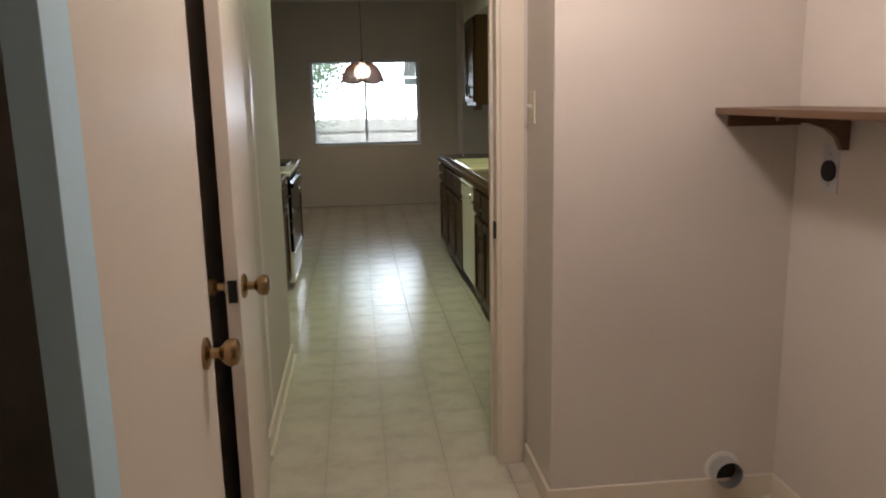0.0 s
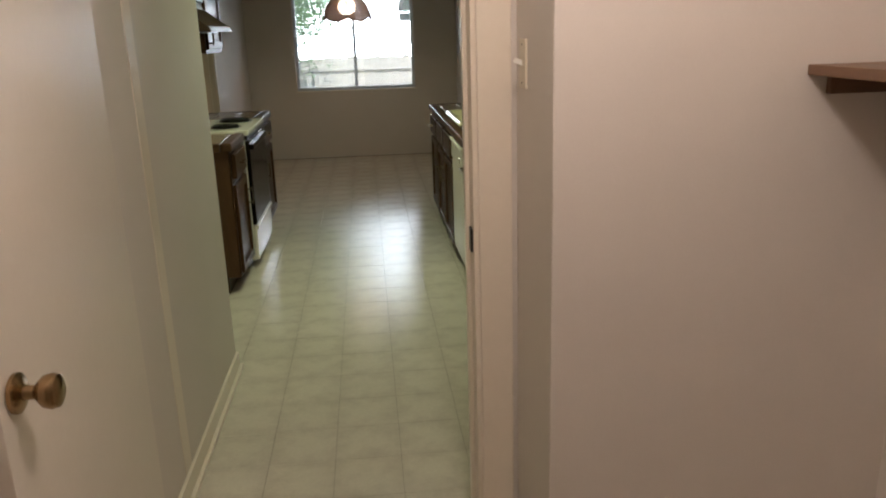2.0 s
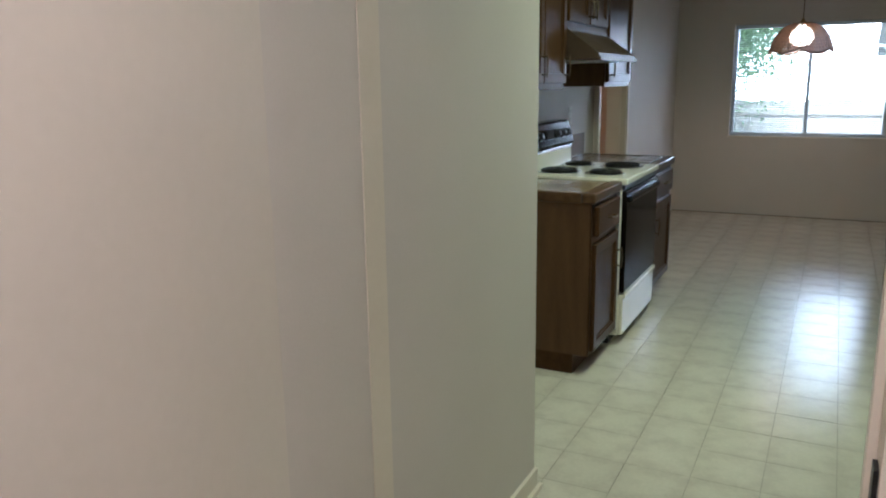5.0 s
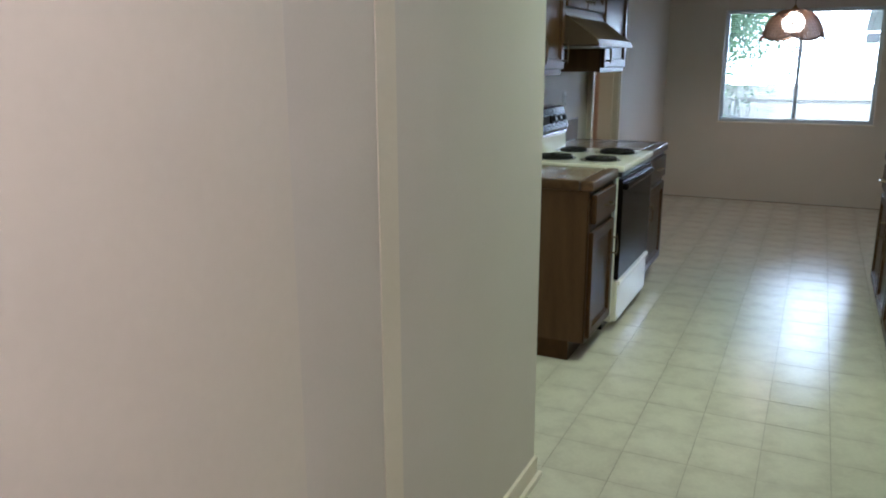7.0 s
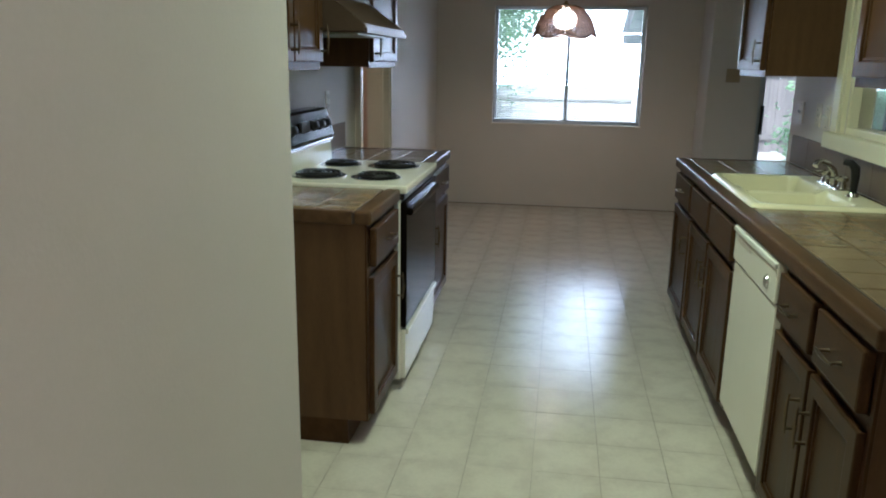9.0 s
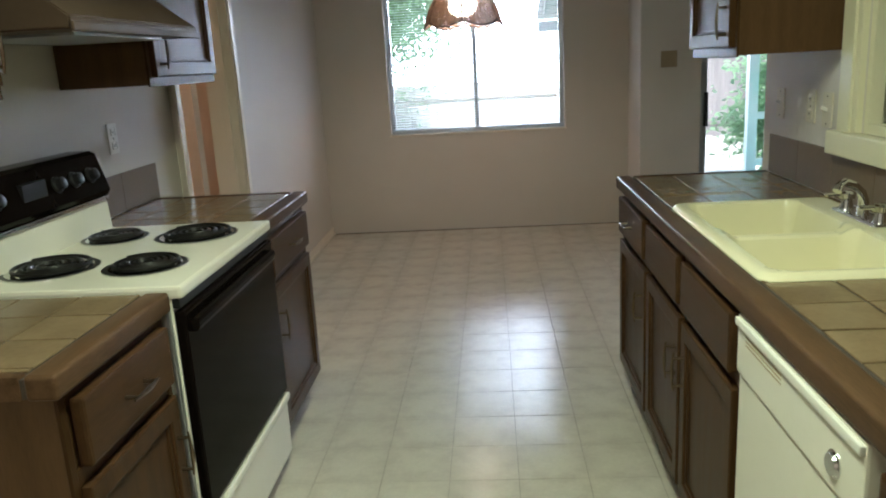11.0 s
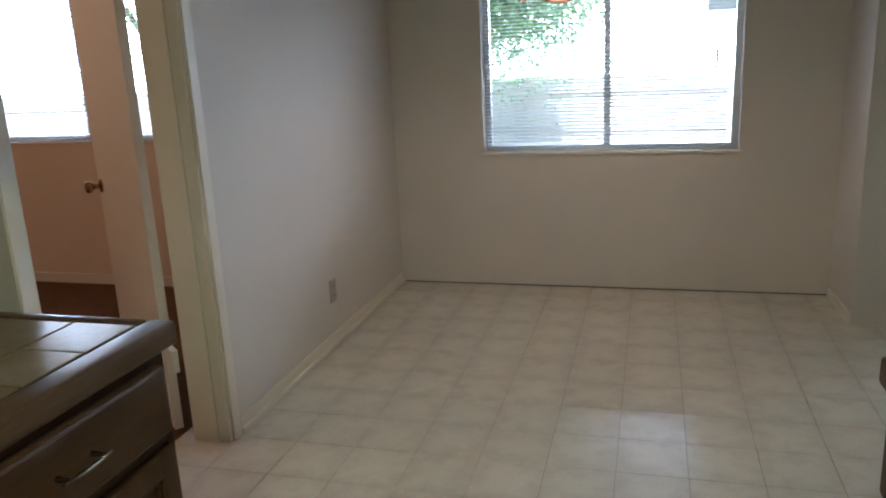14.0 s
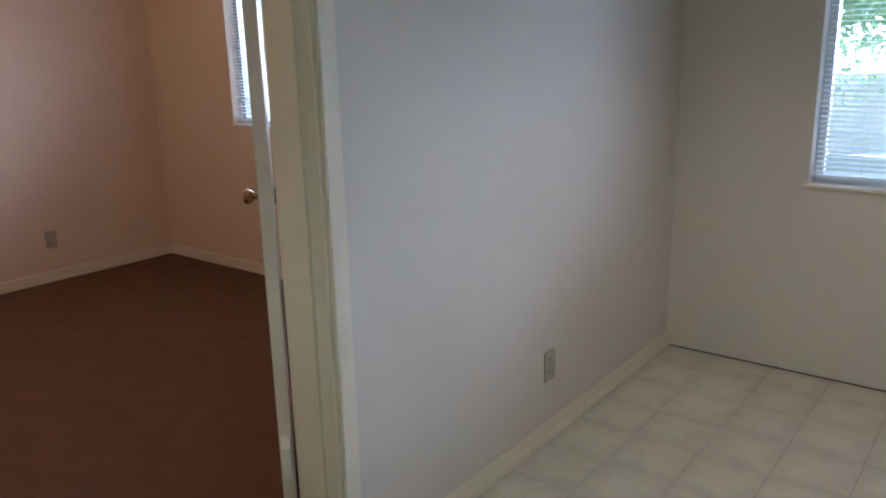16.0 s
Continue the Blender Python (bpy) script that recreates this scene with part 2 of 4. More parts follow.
# ---------- building helpers ----------
def box(bm, x0, y0, z0, x1, y1, z1, bevel=0.0, seg=2):
    x0, x1 = sorted((x0, x1))
    y0, y1 = sorted((y0, y1))
    z0, z1 = sorted((z0, z1))
    v = [bm.verts.new(c) for c in ((x0, y0, z0), (x1, y0, z0), (x1, y1, z0), (x0, y1, z0), (x0, y0, z1), (x1, y0, z1), (x1, y1, z1), (x0, y1, z1))]
    f = [bm.faces.new([v[i] for i in q]) for q in ((3, 2, 1, 0), (4, 5, 6, 7), (0, 1, 5, 4), (1, 2, 6, 5), (2, 3, 7, 6), (3, 0, 4, 7))]
    if bevel:
        edges = list({e for face in f for e in face.edges})
        bmesh.ops.bevel(bm, geom=edges, offset=bevel, segments=seg, affect="EDGES", profile=0.6)
    return bm


def boxes(*specs, bevel=0.0):
    bm = bmesh.new()
    for s in specs:
        box(bm, *s, bevel=bevel)
    return bm


def tube(bm, points, r, seg=8, cap=True):
    """A round bar along the points."""
    pts = [Vector(p) for p in points]
    rings = []
    for i, p in enumerate(pts):
        d = (pts[min(i + 1, len(pts) - 1)] - pts[max(i - 1, 0)]).normalized()
        a = d.orthogonal().normalized() if not rings else (rings[-1][1] - d * rings[-1][1].dot(d)).normalized()
        b = d.cross(a)
        rr = r[i] if isinstance(r, (list, tuple)) else r
        rings.append(([bm.verts.new(p + (a * math.cos(2 * math.pi * k / seg) + b * math.sin(2 * math.pi * k / seg)) * rr) for k in range(seg)], a))
    for (p, _), (q, _) in zip(rings, rings[1:]):
        for k in range(seg):
            bm.faces.new((p[k], p[(k + 1) % seg], q[(k + 1) % seg], q[k]))
    if cap:
        bm.faces.new(list(reversed(rings[0][0])))
        bm.faces.new(rings[-1][0])
    return bm


def lathe(bm, centre, axis, profile, seg=20):
    """A turned body: profile of (distance along axis, radius)."""
    c, d = Vector(centre), Vector(axis).normalized()
    a = d.orthogonal().normalized()
    b = d.cross(a)
    rings = [[bm.verts.new(c + d * h + (a * math.cos(2 * math.pi * k / seg) + b * math.sin(2 * math.pi * k / seg)) * max(r, 0.0004)) for k in range(seg)] for h, r in profile]
    for p, q in zip(rings, rings[1:]):
        for k in range(seg):
            bm.faces.new((p[k], p[(k + 1) % seg], q[(k + 1) % seg], q[k]))
    bm.faces.new(list(reversed(rings[0])))
    bm.faces.new(rings[-1])
    return bm


def smooth(me, angle=0.7):
    for p in me.polygons:
        p.use_smooth = True
    me.set_sharp_from_angle(angle=angle)


def mesh(name, bm, mat, soft=False):
    bmesh.ops.recalc_face_normals(bm, faces=bm.faces)
    me = bpy.data.meshes.new(name)
    bm.to_mesh(me)
    bm.free()
    me.materials.append(mat)
    if soft:
        smooth(me)
    return me


def part(name, bm, mat, parent, label="", soft=False):
    """Links a bmesh, in world coordinates, as one mesh object under a thing or a part."""
    ob = new(name, mesh(name, bm, mat, soft))
    if parent is not None:
        ob.parent = parent
        base = Vector(tuple(parent["base"])) if "base" in parent else Vector()
        ob.matrix_parent_inverse = Matrix.Translation(-base)
    if label:
        ob["label"] = label
    return ob


def thing(name, base, label, category, group="", kind=""):
    """An Empty at the base of a thing whose parts are built in world coordinates."""
    ob = new(name)
    ob.empty_display_size = 0.05
    ob.location = base
    ob["base"] = base
    return tagged(ob, label, category, group, kind)


def structure(name, bm, mat, label="", category="", soft=False):
    return tagged(new(name, mesh(name, bm, mat, soft)), label, category, kind="structure")


# ---------- the shell ----------
KCEIL, DCEIL = 2.36, 2.74        # kitchen and hall, dining room
structure("floor", boxes((-0.70, -4.30, -0.12, 4.6, 4.78, -0.004)), M_JOINT, "pale green-yellow vinyl tile floor, glossy and slightly worn", "floor")
structure("floor_hall", boxes((-0.9, -7.6, -0.12, 2.2, -4.30, -0.002), (-0.9, -4.30, -0.12, -0.70, -3.06, -0.002)), M_HALL, "tan hall floor", "floor")
structure("floor_bedroom", boxes((-4.45, -1.0, -0.12, -0.70, 4.55, -0.001)), M_CARPET, "dark brown bedroom carpet", "carpet")

structure("wall_west", boxes((-0.76, -1.72, 0, -0.64, 1.70, DCEIL), (-0.76, 1.70, 2.05, -0.60, 2.53, DCEIL), (-0.76, 2.53, 0, -0.60, 4.70, DCEIL)),
          M_WALL, "off-white painted kitchen wall with a doorway", "wall")
structure("wall_stub", boxes((-0.76, -2.93, 0, 0.13, -1.62, KCEIL), bevel=0.004), M_WALL, "short off-white wall beside the kitchen entrance", "wall")
structure("wall_doorway", boxes((-0.76, -3.06, 0, 0.15, -2.93, KCEIL), (0.15, -3.06, 2.06, 1.09, -2.93, KCEIL), (1.09, -3.06, 0, 2.15, -2.93, KCEIL)),
          M_WALL, "off-white wall round the kitchen doorway", "wall")
structure("wall_switch", boxes((1.19, -3.45, 0, 2.15, -3.06, KCEIL), bevel=0.004), M_WALL, "cream wall at the laundry alcove", "wall")
structure("wall_laundry", boxes((2.03, -5.3, 0, 2.15, -3.45, KCEIL)), M_WALL, "cream back wall of the laundry alcove", "wall")
structure("wall_hall_east", boxes((1.30, -7.6, 0, 2.15, -5.3, KCEIL)), M_WALL, "cream hall wall", "wall")
structure("wall_hall_west", boxes((-0.05, -4.40, 0, 0.12, -3.06, KCEIL), (-0.05, -4.40, 2.06, 0.08, -5.16, KCEIL), (-0.05, -7.6, 0, 0.08, -5.16, KCEIL), (-0.90, -5.2, 0, -0.78, -4.3, KCEIL), (-0.9, -4.40, 0, -0.05, -4.30, KCEIL), (-0.9, -5.26, 0, -0.05, -5.16, KCEIL)),
          M_WALL, "cream hall wall with a closet doorway", "wall")
structure("wall_hall_end", boxes((-0.05, -7.72, 0, 2.15, -7.6, KCEIL)), M_WALL, "cream hall end wall", "wall")

# kitchen wall behind the sink, with the framed window
WY0, WY1, WZ0, WZ1 = -0.20, 0.66, 1.14, 2.02
structure("wall_sink", boxes((1.94, -2.93, 0, 2.06, WY0, DCEIL), (1.94, WY0, 0, 2.06, WY1, WZ0), (1.94, WY0, WZ1, 2.06, WY1, DCEIL), (1.94, WY1, 0, 2.06, 1.50, DCEIL)),
          M_WALL, "off-white kitchen wall behind the sink", "wall")
# dining end
structure("wall_north", boxes((-0.76, 4.70, 0, -0.03, 4.84, DCEIL), (-0.03, 4.70, 0, 1.43, 4.84, 0.832), (-0.03, 4.70, 1.97, 1.43, 4.84, DCEIL), (1.43, 4.70, 0, 2.10, 4.84, DCEIL)),
          M_WALL, "off-white dining wall with a wide window", "wall")
structure("wall_return", boxes((1.95, 4.32, 0, 2.09, 4.70, DCEIL)), M_WALL, "short off-white return wall", "wall")
structure("wall_patio", boxes((1.95, 4.20, 0, 2.40, 4.32, DCEIL), (2.40, 4.20, 2.06, 4.00, 4.32, DCEIL), (4.00, 4.20, 0, 4.6, 4.32, DCEIL)),
          M_WALL, "off-white wall beside the patio door", "wall")
structure("wall_living_east", boxes((4.6, -3.0, 0, 4.72, 4.32, DCEIL)), M_WALL, "plain living room wall", "wall")
# Added partition: blocks the bright room beyond, so the sink window stays dark.
structure("wall_view_blocker", boxes((2.62, -0.78, 0, 2.72, 2.0, DCEIL)), M_DIMROOM, "added dark brown partition that keeps the sink window dark", "wall")
# South wall takes the same darkened colour in place of real dimness.
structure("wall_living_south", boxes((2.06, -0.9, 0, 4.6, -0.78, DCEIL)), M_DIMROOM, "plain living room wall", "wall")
# bedroom
structure("wall_bedroom_north", boxes((-4.45, 4.40, 0, -3.42, 4.54, DCEIL), (-3.42, 4.40, 0, -1.88, 4.54, 0.98), (-3.42, 4.40, 2.02, -1.88, 4.54, DCEIL), (-1.88, 4.40, 0, -0.70, 4.54, DCEIL)),
          M_BEDWALL, "warm beige bedroom wall with a window", "wall")
structure("wall_bedroom_west", boxes((-4.45, -1.0, 0, -4.30, 4.40, DCEIL)), M_BEDWALL, "warm beige bedroom wall", "wall")
structure("wall_bedroom_south", boxes((-4.45, -1.12, 0, -0.76, -1.0, DCEIL)), M_BEDWALL, "warm beige bedroom wall", "wall")

structure("ceiling", boxes((-0.9, -7.72, KCEIL, 2.15, 1.60, KCEIL + 0.08)), M_CEIL, "white textured kitchen and hall ceiling", "ceiling")
structure("ceiling_dining", boxes((-0.76, 1.60, DCEIL, 4.72, 4.84, DCEIL + 0.1), (2.06, -3.0, DCEIL, 4.72, 1.60, DCEIL + 0.1), (-0.64, 1.54, KCEIL + 0.08, 2.06, 1.60, DCEIL + 0.1)), M_CEIL, "white textured dining ceiling", "ceiling")
structure("ceiling_bedroom", boxes((-4.45, -1.12, DCEIL, -0.76, 4.54, DCEIL + 0.1)), M_CEIL, "white textured bedroom ceiling", "ceiling")


# ---------- trim ----------
def baseboard(name, x0, y0, x1, y1, h=0.085):
    """Stepped board with a thin shoe, standing on the floor."""
    bm = bmesh.new()
    box(bm, x0, y0, 0, x1, y1, h, 0.003)
    return structure(name, bm, M_TRIM, "off-white painted wooden baseboard along the wall", "baseboard")


baseboard("baseboard", -0.60, 2.585, -0.592, 4.687, 0.068)
baseboard("baseboard", -0.592, 2.585, -0.579, 4.687, 0.024)
baseboard("baseboard", 0.13, -2.90, 0.143, -1.62)
baseboard("baseboard", 0.143, -2.90, 0.158, -1.607, 0.022)
baseboard("baseboard", -0.60, -1.62, 0.13, -1.607)
# Solid strip; its dark colour stands for shade in the floor gap.
structure("trim", boxes((-0.579, 4.692, 0, 1.937, 4.70, 0.004)), M_GROUT, "thin strip, darkened as the shaded gap at the dining wall foot", "trim")
baseboard("baseboard", 1.177, -3.45, 1.19, -3.075)
baseboard("baseboard", 1.177, -3.463, 2.03, -3.45)
baseboard("baseboard", 2.017, -5.3, 2.03, -3.463)
baseboard("baseboard", -4.287, -1.0, -4.30, 4.40, 0.07)
baseboard("baseboard", -4.287, 4.387, -0.80, 4.40, 0.07)
baseboard("baseboard", 1.937, 4.2, 1.95, 4.687, 0.06)


def door_casing(name, axis, plane, out, a0, a1, top, width=0.06, jamb=(0, 0), low_side=True, stepped=True):
    """Jamb lining and stepped casing round a doorway; axis is the one that the opening runs along."""
    t = thing(name, ((a0 + a1) / 2, plane, 0) if axis == "x" else (plane, (a0 + a1) / 2, 0), "off-white painted door frame with stepped casing", "door frame", kind="structure")

    def b(bm, u0, d0, z0, u1, d1, z1, bevel):
        box(bm, *((u0, d0, z0, u1, d1, z1) if axis == "x" else (d0, u0, z0, d1, u1, z1)), bevel=bevel)
    for d, s in ((plane, out), (jamb[1], -out)):
        for u0, u1 in ((a0 - width, a0 + 0.004), (a1 - 0.004, a1 + width))[0 if low_side else 1:]:
            bm = bmesh.new()
            b(bm, u0, d, 0, u1, d + s * 0.012, top + width, 0.003)
            if stepped:
                b(bm, u0 + 0.02, d, 0, u1 - 0.02, d + s * 0.0145, top + width - 0.012, 0.002)
            part("casing", bm, M_TRIM, t)
        bm = bmesh.new()
        b(bm, a0 + 0.004, d, top - 0.004, a1 - 0.004, d + s * 0.012, top + width, 0.003)
        part("casing", bm, M_TRIM, t)
    lo, hi = min(jamb) - 0.001, max(jamb) + 0.001
    for u0, u1 in ((a0, a0 + 0.018), (a1 - 0.018, a1))[0 if low_side else 1:]:
        bm = bmesh.new()
        b(bm, u0, lo, 0, u1, hi, top, 0.002)
        part("jamb", bm, M_TRIM, t)
    mid = (lo + hi) / 2
    for u0, u1 in ((a0 + 0.018, a0 + 0.030), (a1 - 0.030, a1 - 0.018))[0 if low_side else 1:]:
        bm = bmesh.new()
        b(bm, u0, mid, 0, u1, mid + 0.035, top - 0.018, 0.002)
        part("door_stop", bm, M_TRIM, t)
    bm = bmesh.new()
    b(bm, a0 + 0.018, lo, top - 0.018, a1 - 0.018, hi, top, 0.002)
    part("jamb", bm, M_TRIM, t)
    return t


kframe = door_casing("door_frame_1", "x", -3.06, -1, 0.15, 1.09, 2.06, 0.085, (-3.06, -2.93), False, False)
part("strike_plate", boxes((1.066, -3.045, 0.925, 1.0725, -3.012, 0.99), bevel=0.001), M_DARK, kframe, "dark metal strike plate")
bframe = door_casing("door_frame_2", "y", -0.60, 1, 1.70, 2.53, 2.05, 0.048, (-0.60, -0.76), stepped=False)


def knob(parent, at, axis, size=1.0, mat=M_BRASS):
    k = part("door_knob", lathe(bmesh.new(), at, axis, [(0, 0.033 * size), (0.006, 0.033 * size), (0.010, 0.026 * size), (0.013, 0.012 * size), (0.030, 0.011 * size), (0.036, 0.018 * size), (0.044, 0.026 * size), (0.056, 0.029 * size), (0.066, 0.026 * size), (0.070, 0.017 * size), (0.0705, 0.0)]), mat, parent, "worn brass round knob", soft=True)
    return k


structure("trim", boxes((0.12, -2.67, 0.086, 0.1325, -2.59, KCEIL), bevel=0.001), M_TRIM, "thin off-white vertical trim strip", "trim")
# kitchen door, swung open into the hall
kd = thing("kitchen_door", (0.20, -3.08, 0.01), "off-white glossy flush door, standing open into the hall", "door", kind="structure")
bm = boxes((0.200, -3.925, 0.012, 0.235, -2.985, 2.04), bevel=0.002)
swing = Matrix.Translation((0.2, -3.925, 0)) @ Matrix.Rotation(0.088, 4, "Z") @ Matrix.Translation((-0.2, 3.925, 0))
bmesh.ops.transform(bm, matrix=swing, verts=bm.verts)
part("leaf", bm, M_DOOR, kd)
knob(kd, (0.235, -3.865, 0.980), (1, 0, 0))
knob(kd, (0.200, -3.865, 0.980), (-1, 0, 0))
part("latch_plate", boxes((0.206, -3.9268, 0.95, 0.230, -3.924, 1.01)), M_DARK, kd, "dark steel latch plate")
# closet door further back along the hall
cd = thing("closet_door", (0.19, -5.1, 0.01), "off-white glossy flush closet door, ajar", "door", kind="structure")
part("leaf", boxes((0.195, -4.94, 0.012, 0.23, -4.29, 2.04), bevel=0.002), M_DOOR, cd)
knob(cd, (0.23, -4.375, 0.965), (1, 0, 0))
# Pale blue stands in for daylight falling on this off-white edge.
part("edge_trim", boxes((0.190, -5.03, 0.012, 0.232, -4.942, 2.04), bevel=0.002), M_BLUE, cd, "hinge edge with blue daylight put into its colour")
for z in (0.25, 1.8):
    part("hinge", boxes((0.08, -5.02, z - 0.045, 0.191, -4.99, z + 0.045), bevel=0.002), M_BRONZE, cd)

# bedroom door, swung into the bedroom
bd = thing("bedroom_door", (-0.80, 2.52, 0.01), "off-white glossy flush door, standing open into the bedroom", "door", kind="structure")
ang = math.atan2(0.64, -0.77)
dm = Matrix.Translation((-0.852, 2.552, 0)) @ Matrix.Rotation(ang, 4, "Z")


def turned(bm, m):
    bmesh.ops.transform(bm, matrix=m, verts=bm.verts)
    return bm


part("leaf", turned(boxes((0.0, -0.0175, 0.015, 0.765, 0.0175, 2.03), bevel=0.002), dm), M_DOOR, bd)
for s in (1, -1):
    p = dm @ Vector((0.70, 0.0175 * s, 0.93))
    knob(bd, p, dm.to_3x3() @ Vector((0, s, 0)), 0.9)
for z in (0.33, 1.85):
    part("hinge", turned(boxes((-0.085, -0.012, z - 0.045, 0.004, 0.012, z + 0.045), bevel=0.001), dm), M_WHITE, bd, "painted-over butt hinge")


# ---------- windows ----------
def slide_window(name, x0, x1, z0, z1, y, label, mullion=None):
    """Aluminium slider in a drywall reveal, with a slatted blind inside."""
    w = thing(name, ((x0 + x1) / 2, y + 0.05, z0), label, "window", kind="structure")
    f = 0.036
    yy = y + 0.075
    for s in ((x0, yy, z0, x1, yy + 0.045, z0 + f), (x0, yy, z1 - f, x1, yy + 0.045, z1), (x0, yy, z0 + f, x0 + f, yy + 0.045, z1 - f), (x1 - f, yy, z0 + f, x1, yy + 0.045, z1 - f)):
        part("window_frame", boxes(s, bevel=0.003), M_ALU, w)
    mx = mullion or (x0 + x1) / 2
    part("mullion", boxes((mx - 0.018, yy - 0.012, z0 + f, mx + 0.018, yy + 0.035, z1 - f), bevel=0.003), M_ALU, w)
    for a, b in ((x0 + f, mx - 0.018), (mx + 0.018, x1 - f)):
        g = part("pane", boxes((a, yy + 0.018, z0 + f, b, yy + 0.022, z1 - f)), M_GLASS, w)
        g.visible_shadow = False
    part("window_sill", boxes((x0 - 0.015, y - 0.012, z0 - 0.014, x1 + 0.015, y + 0.074, z0 + 0.001), bevel=0.003), M_TRIM, w)
    return w


W1 = slide_window("window_1", -0.03, 1.43, 0.833, 1.97, 4.70, "wide aluminium sliding window with a white slatted blind")
W2 = slide_window("window_2", -3.42, -1.88, 0.981, 2.02, 4.40, "aluminium bedroom window with a white slatted blind")


def blind(name, x0, x1, z0, z1, y, tilt):
    b = thing(name, ((x0 + x1) / 2, y, z0), "white horizontal slat blind, lowered with slats open", "blind")
    n = int((z1 - z0 - 0.05) / 0.0205)
    bm = bmesh.new()
    ca, sa = math.cos(tilt), math.sin(tilt)
    w = 0.0125
    prof = [(-w, -0.0012), (0, 0.0012), (w, -0.0012)]
    vs = []
    for x in (x0, x1):
        vs.append([bm.verts.new((x, y + p * ca - q * sa, p * sa + q * ca)) for p, q in prof])
    for i in range(2):
        bm.faces.new((vs[0][i], vs[0][i + 1], vs[1][i + 1], vs[1][i]))
    me = mesh("slat", bm, M_SLAT)
    for i in range(n):
        o = new("slat", me)
        o.parent = b
        o.matrix_parent_inverse = Matrix.Translation(-Vector(tuple(b["base"])))
        o.location.z = z0 + 0.03 + i * 0.0205
    part("bottom_rail", boxes((x0, y - 0.012, z0 + 0.004, x1, y + 0.012, z0 + 0.018), bevel=0.003), M_SLAT, b)
    part("head_rail", boxes((x0, y - 0.018, z1 - 0.03, x1, y + 0.018, z1 - 0.002), bevel=0.003), M_SLAT, b)
    for u in (0.12, 0.5, 0.88):
        x = x0 + (x1 - x0) * u
        part("ladder_cord", tube(bmesh.new(), [(x, y - 0.014, z0 + 0.01), (x, y - 0.014, z1 - 0.02)], 0.0009, 5), M_SLAT, b)
    return b


blind("window_blind", -0.014, 1.385, 0.856, 1.965, 4.735, 0.22)
blind("window_blind", -3.41, -1.89, 0.983, 2.015, 4.435, 0.22)
wand = part("wand", boxes((1.288, 4.700, 1.28, 1.302, 4.712, 1.40), bevel=0.004), M_DARK, bpy.data.objects["window_blind"], "dark blind cord tassel")
part("cord", tube(bmesh.new(), [(1.295, 4.706, 1.40), (1.295, 4.706, 1.96)], 0.0012, 5), M_SLAT, bpy.data.objects["window_blind"])

# framed window over the sink, with a dim room behind it
w3 = thing("window_3", (1.95, 0.23, WZ0), "cream painted window frame over the sink, dark glass", "window", kind="structure")
cw = 0.13
for s in ((1.92, WY1, WZ0 - 0.0, 1.945, WY1 + cw, WZ1 + cw), (1.92, WY0 - cw, WZ0, 1.945, WY0, WZ1 + cw), (1.92, WY0, WZ1, 1.945, WY1, WZ1 + cw)):
    part("window_casing", boxes(s, bevel=0.005), M_CREAM, w3)
for y0, y1 in ((WY1 + 0.03, WY1 + cw - 0.02), (WY0 - cw + 0.02, WY0 - 0.03)):
    part("casing_step", boxes((1.912, y0, WZ0, 1.922, y1, WZ1 + cw - 0.02), bevel=0.004), M_CREAM, w3)
part("window_sill", boxes((1.895, WY0 - cw - 0.02, WZ0 - 0.075, 1.95, WY1 + cw + 0.02, WZ0), bevel=0.006), M_CREAM, w3)
for s in ((1.945, WY0, WZ0, 2.05, WY0 + 0.03, WZ1), (1.945, WY1 - 0.03, WZ0, 2.05, WY1, WZ1), (1.945, WY0 + 0.03, WZ0, 2.05, WY1 - 0.03, WZ0 + 0.03), (1.945, WY0 + 0.03, WZ1 - 0.03, 2.05, WY1 - 0.03, WZ1)):
    part("window_frame", boxes(s, bevel=0.002), M_CREAM, w3)
part("pane", boxes((1.985, WY0 + 0.03, WZ0 + 0.03, 1.990, WY1 - 0.03, WZ1 - 0.03)), M_GLASS, w3)

# patio sliding door
pdoor = thing("patio_door", (3.0, 4.26, 0.0), "aluminium sliding glass patio door with a black handle", "door", kind="structure")
for s in ((2.40, 4.21, 0, 2.44, 4.31, 2.06), (3.96, 4.21, 0, 4.0, 4.31, 2.06), (2.44, 4.21, 2.02, 3.96, 4.31, 2.06), (2.44, 4.21, 0.0, 3.96, 4.31, 0.03)):
    part("door_track", boxes(s, bevel=0.003), M_ALU, pdoor)
for i, (a, b, y) in enumerate(((2.44, 3.05, 4.225), (2.95, 3.96, 4.265))):
    for s in ((a, y, 0.03, a + (0.012 if i == 0 else 0.09), y + 0.03, 2.02), (b - 0.10, y, 0.03, b, y + 0.03, 2.02), (a + 0.012, y, 0.03, b - 0.1, y + 0.03, 0.09), (a + 0.012, y, 1.96, b - 0.1, y + 0.03, 2.02)):
        part("stile", boxes(s, bevel=0.002), M_ALU, pdoor)
    g = part("pane", boxes((a + 0.012, y + 0.012, 0.09, b - 0.1, y + 0.017, 1.96)), M_GLASS, pdoor)
    g.visible_shadow = False
part("handle", boxes((2.425, 4.185, 0.83, 2.455, 4.226, 1.09), bevel=0.008), M_DARK, pdoor, "black pull handle")


# ---------- kitchen cabinets ----------
def fbox(bm, xf, s, d0, y0, z0, d1, y1, z1, bevel=0.0):
    """A box set out from the front plane xf; d runs outwards, s is the way that the front faces."""
    return box(bm, xf + s * d0, y0, z0, xf + s * d1, y1, z1, bevel)


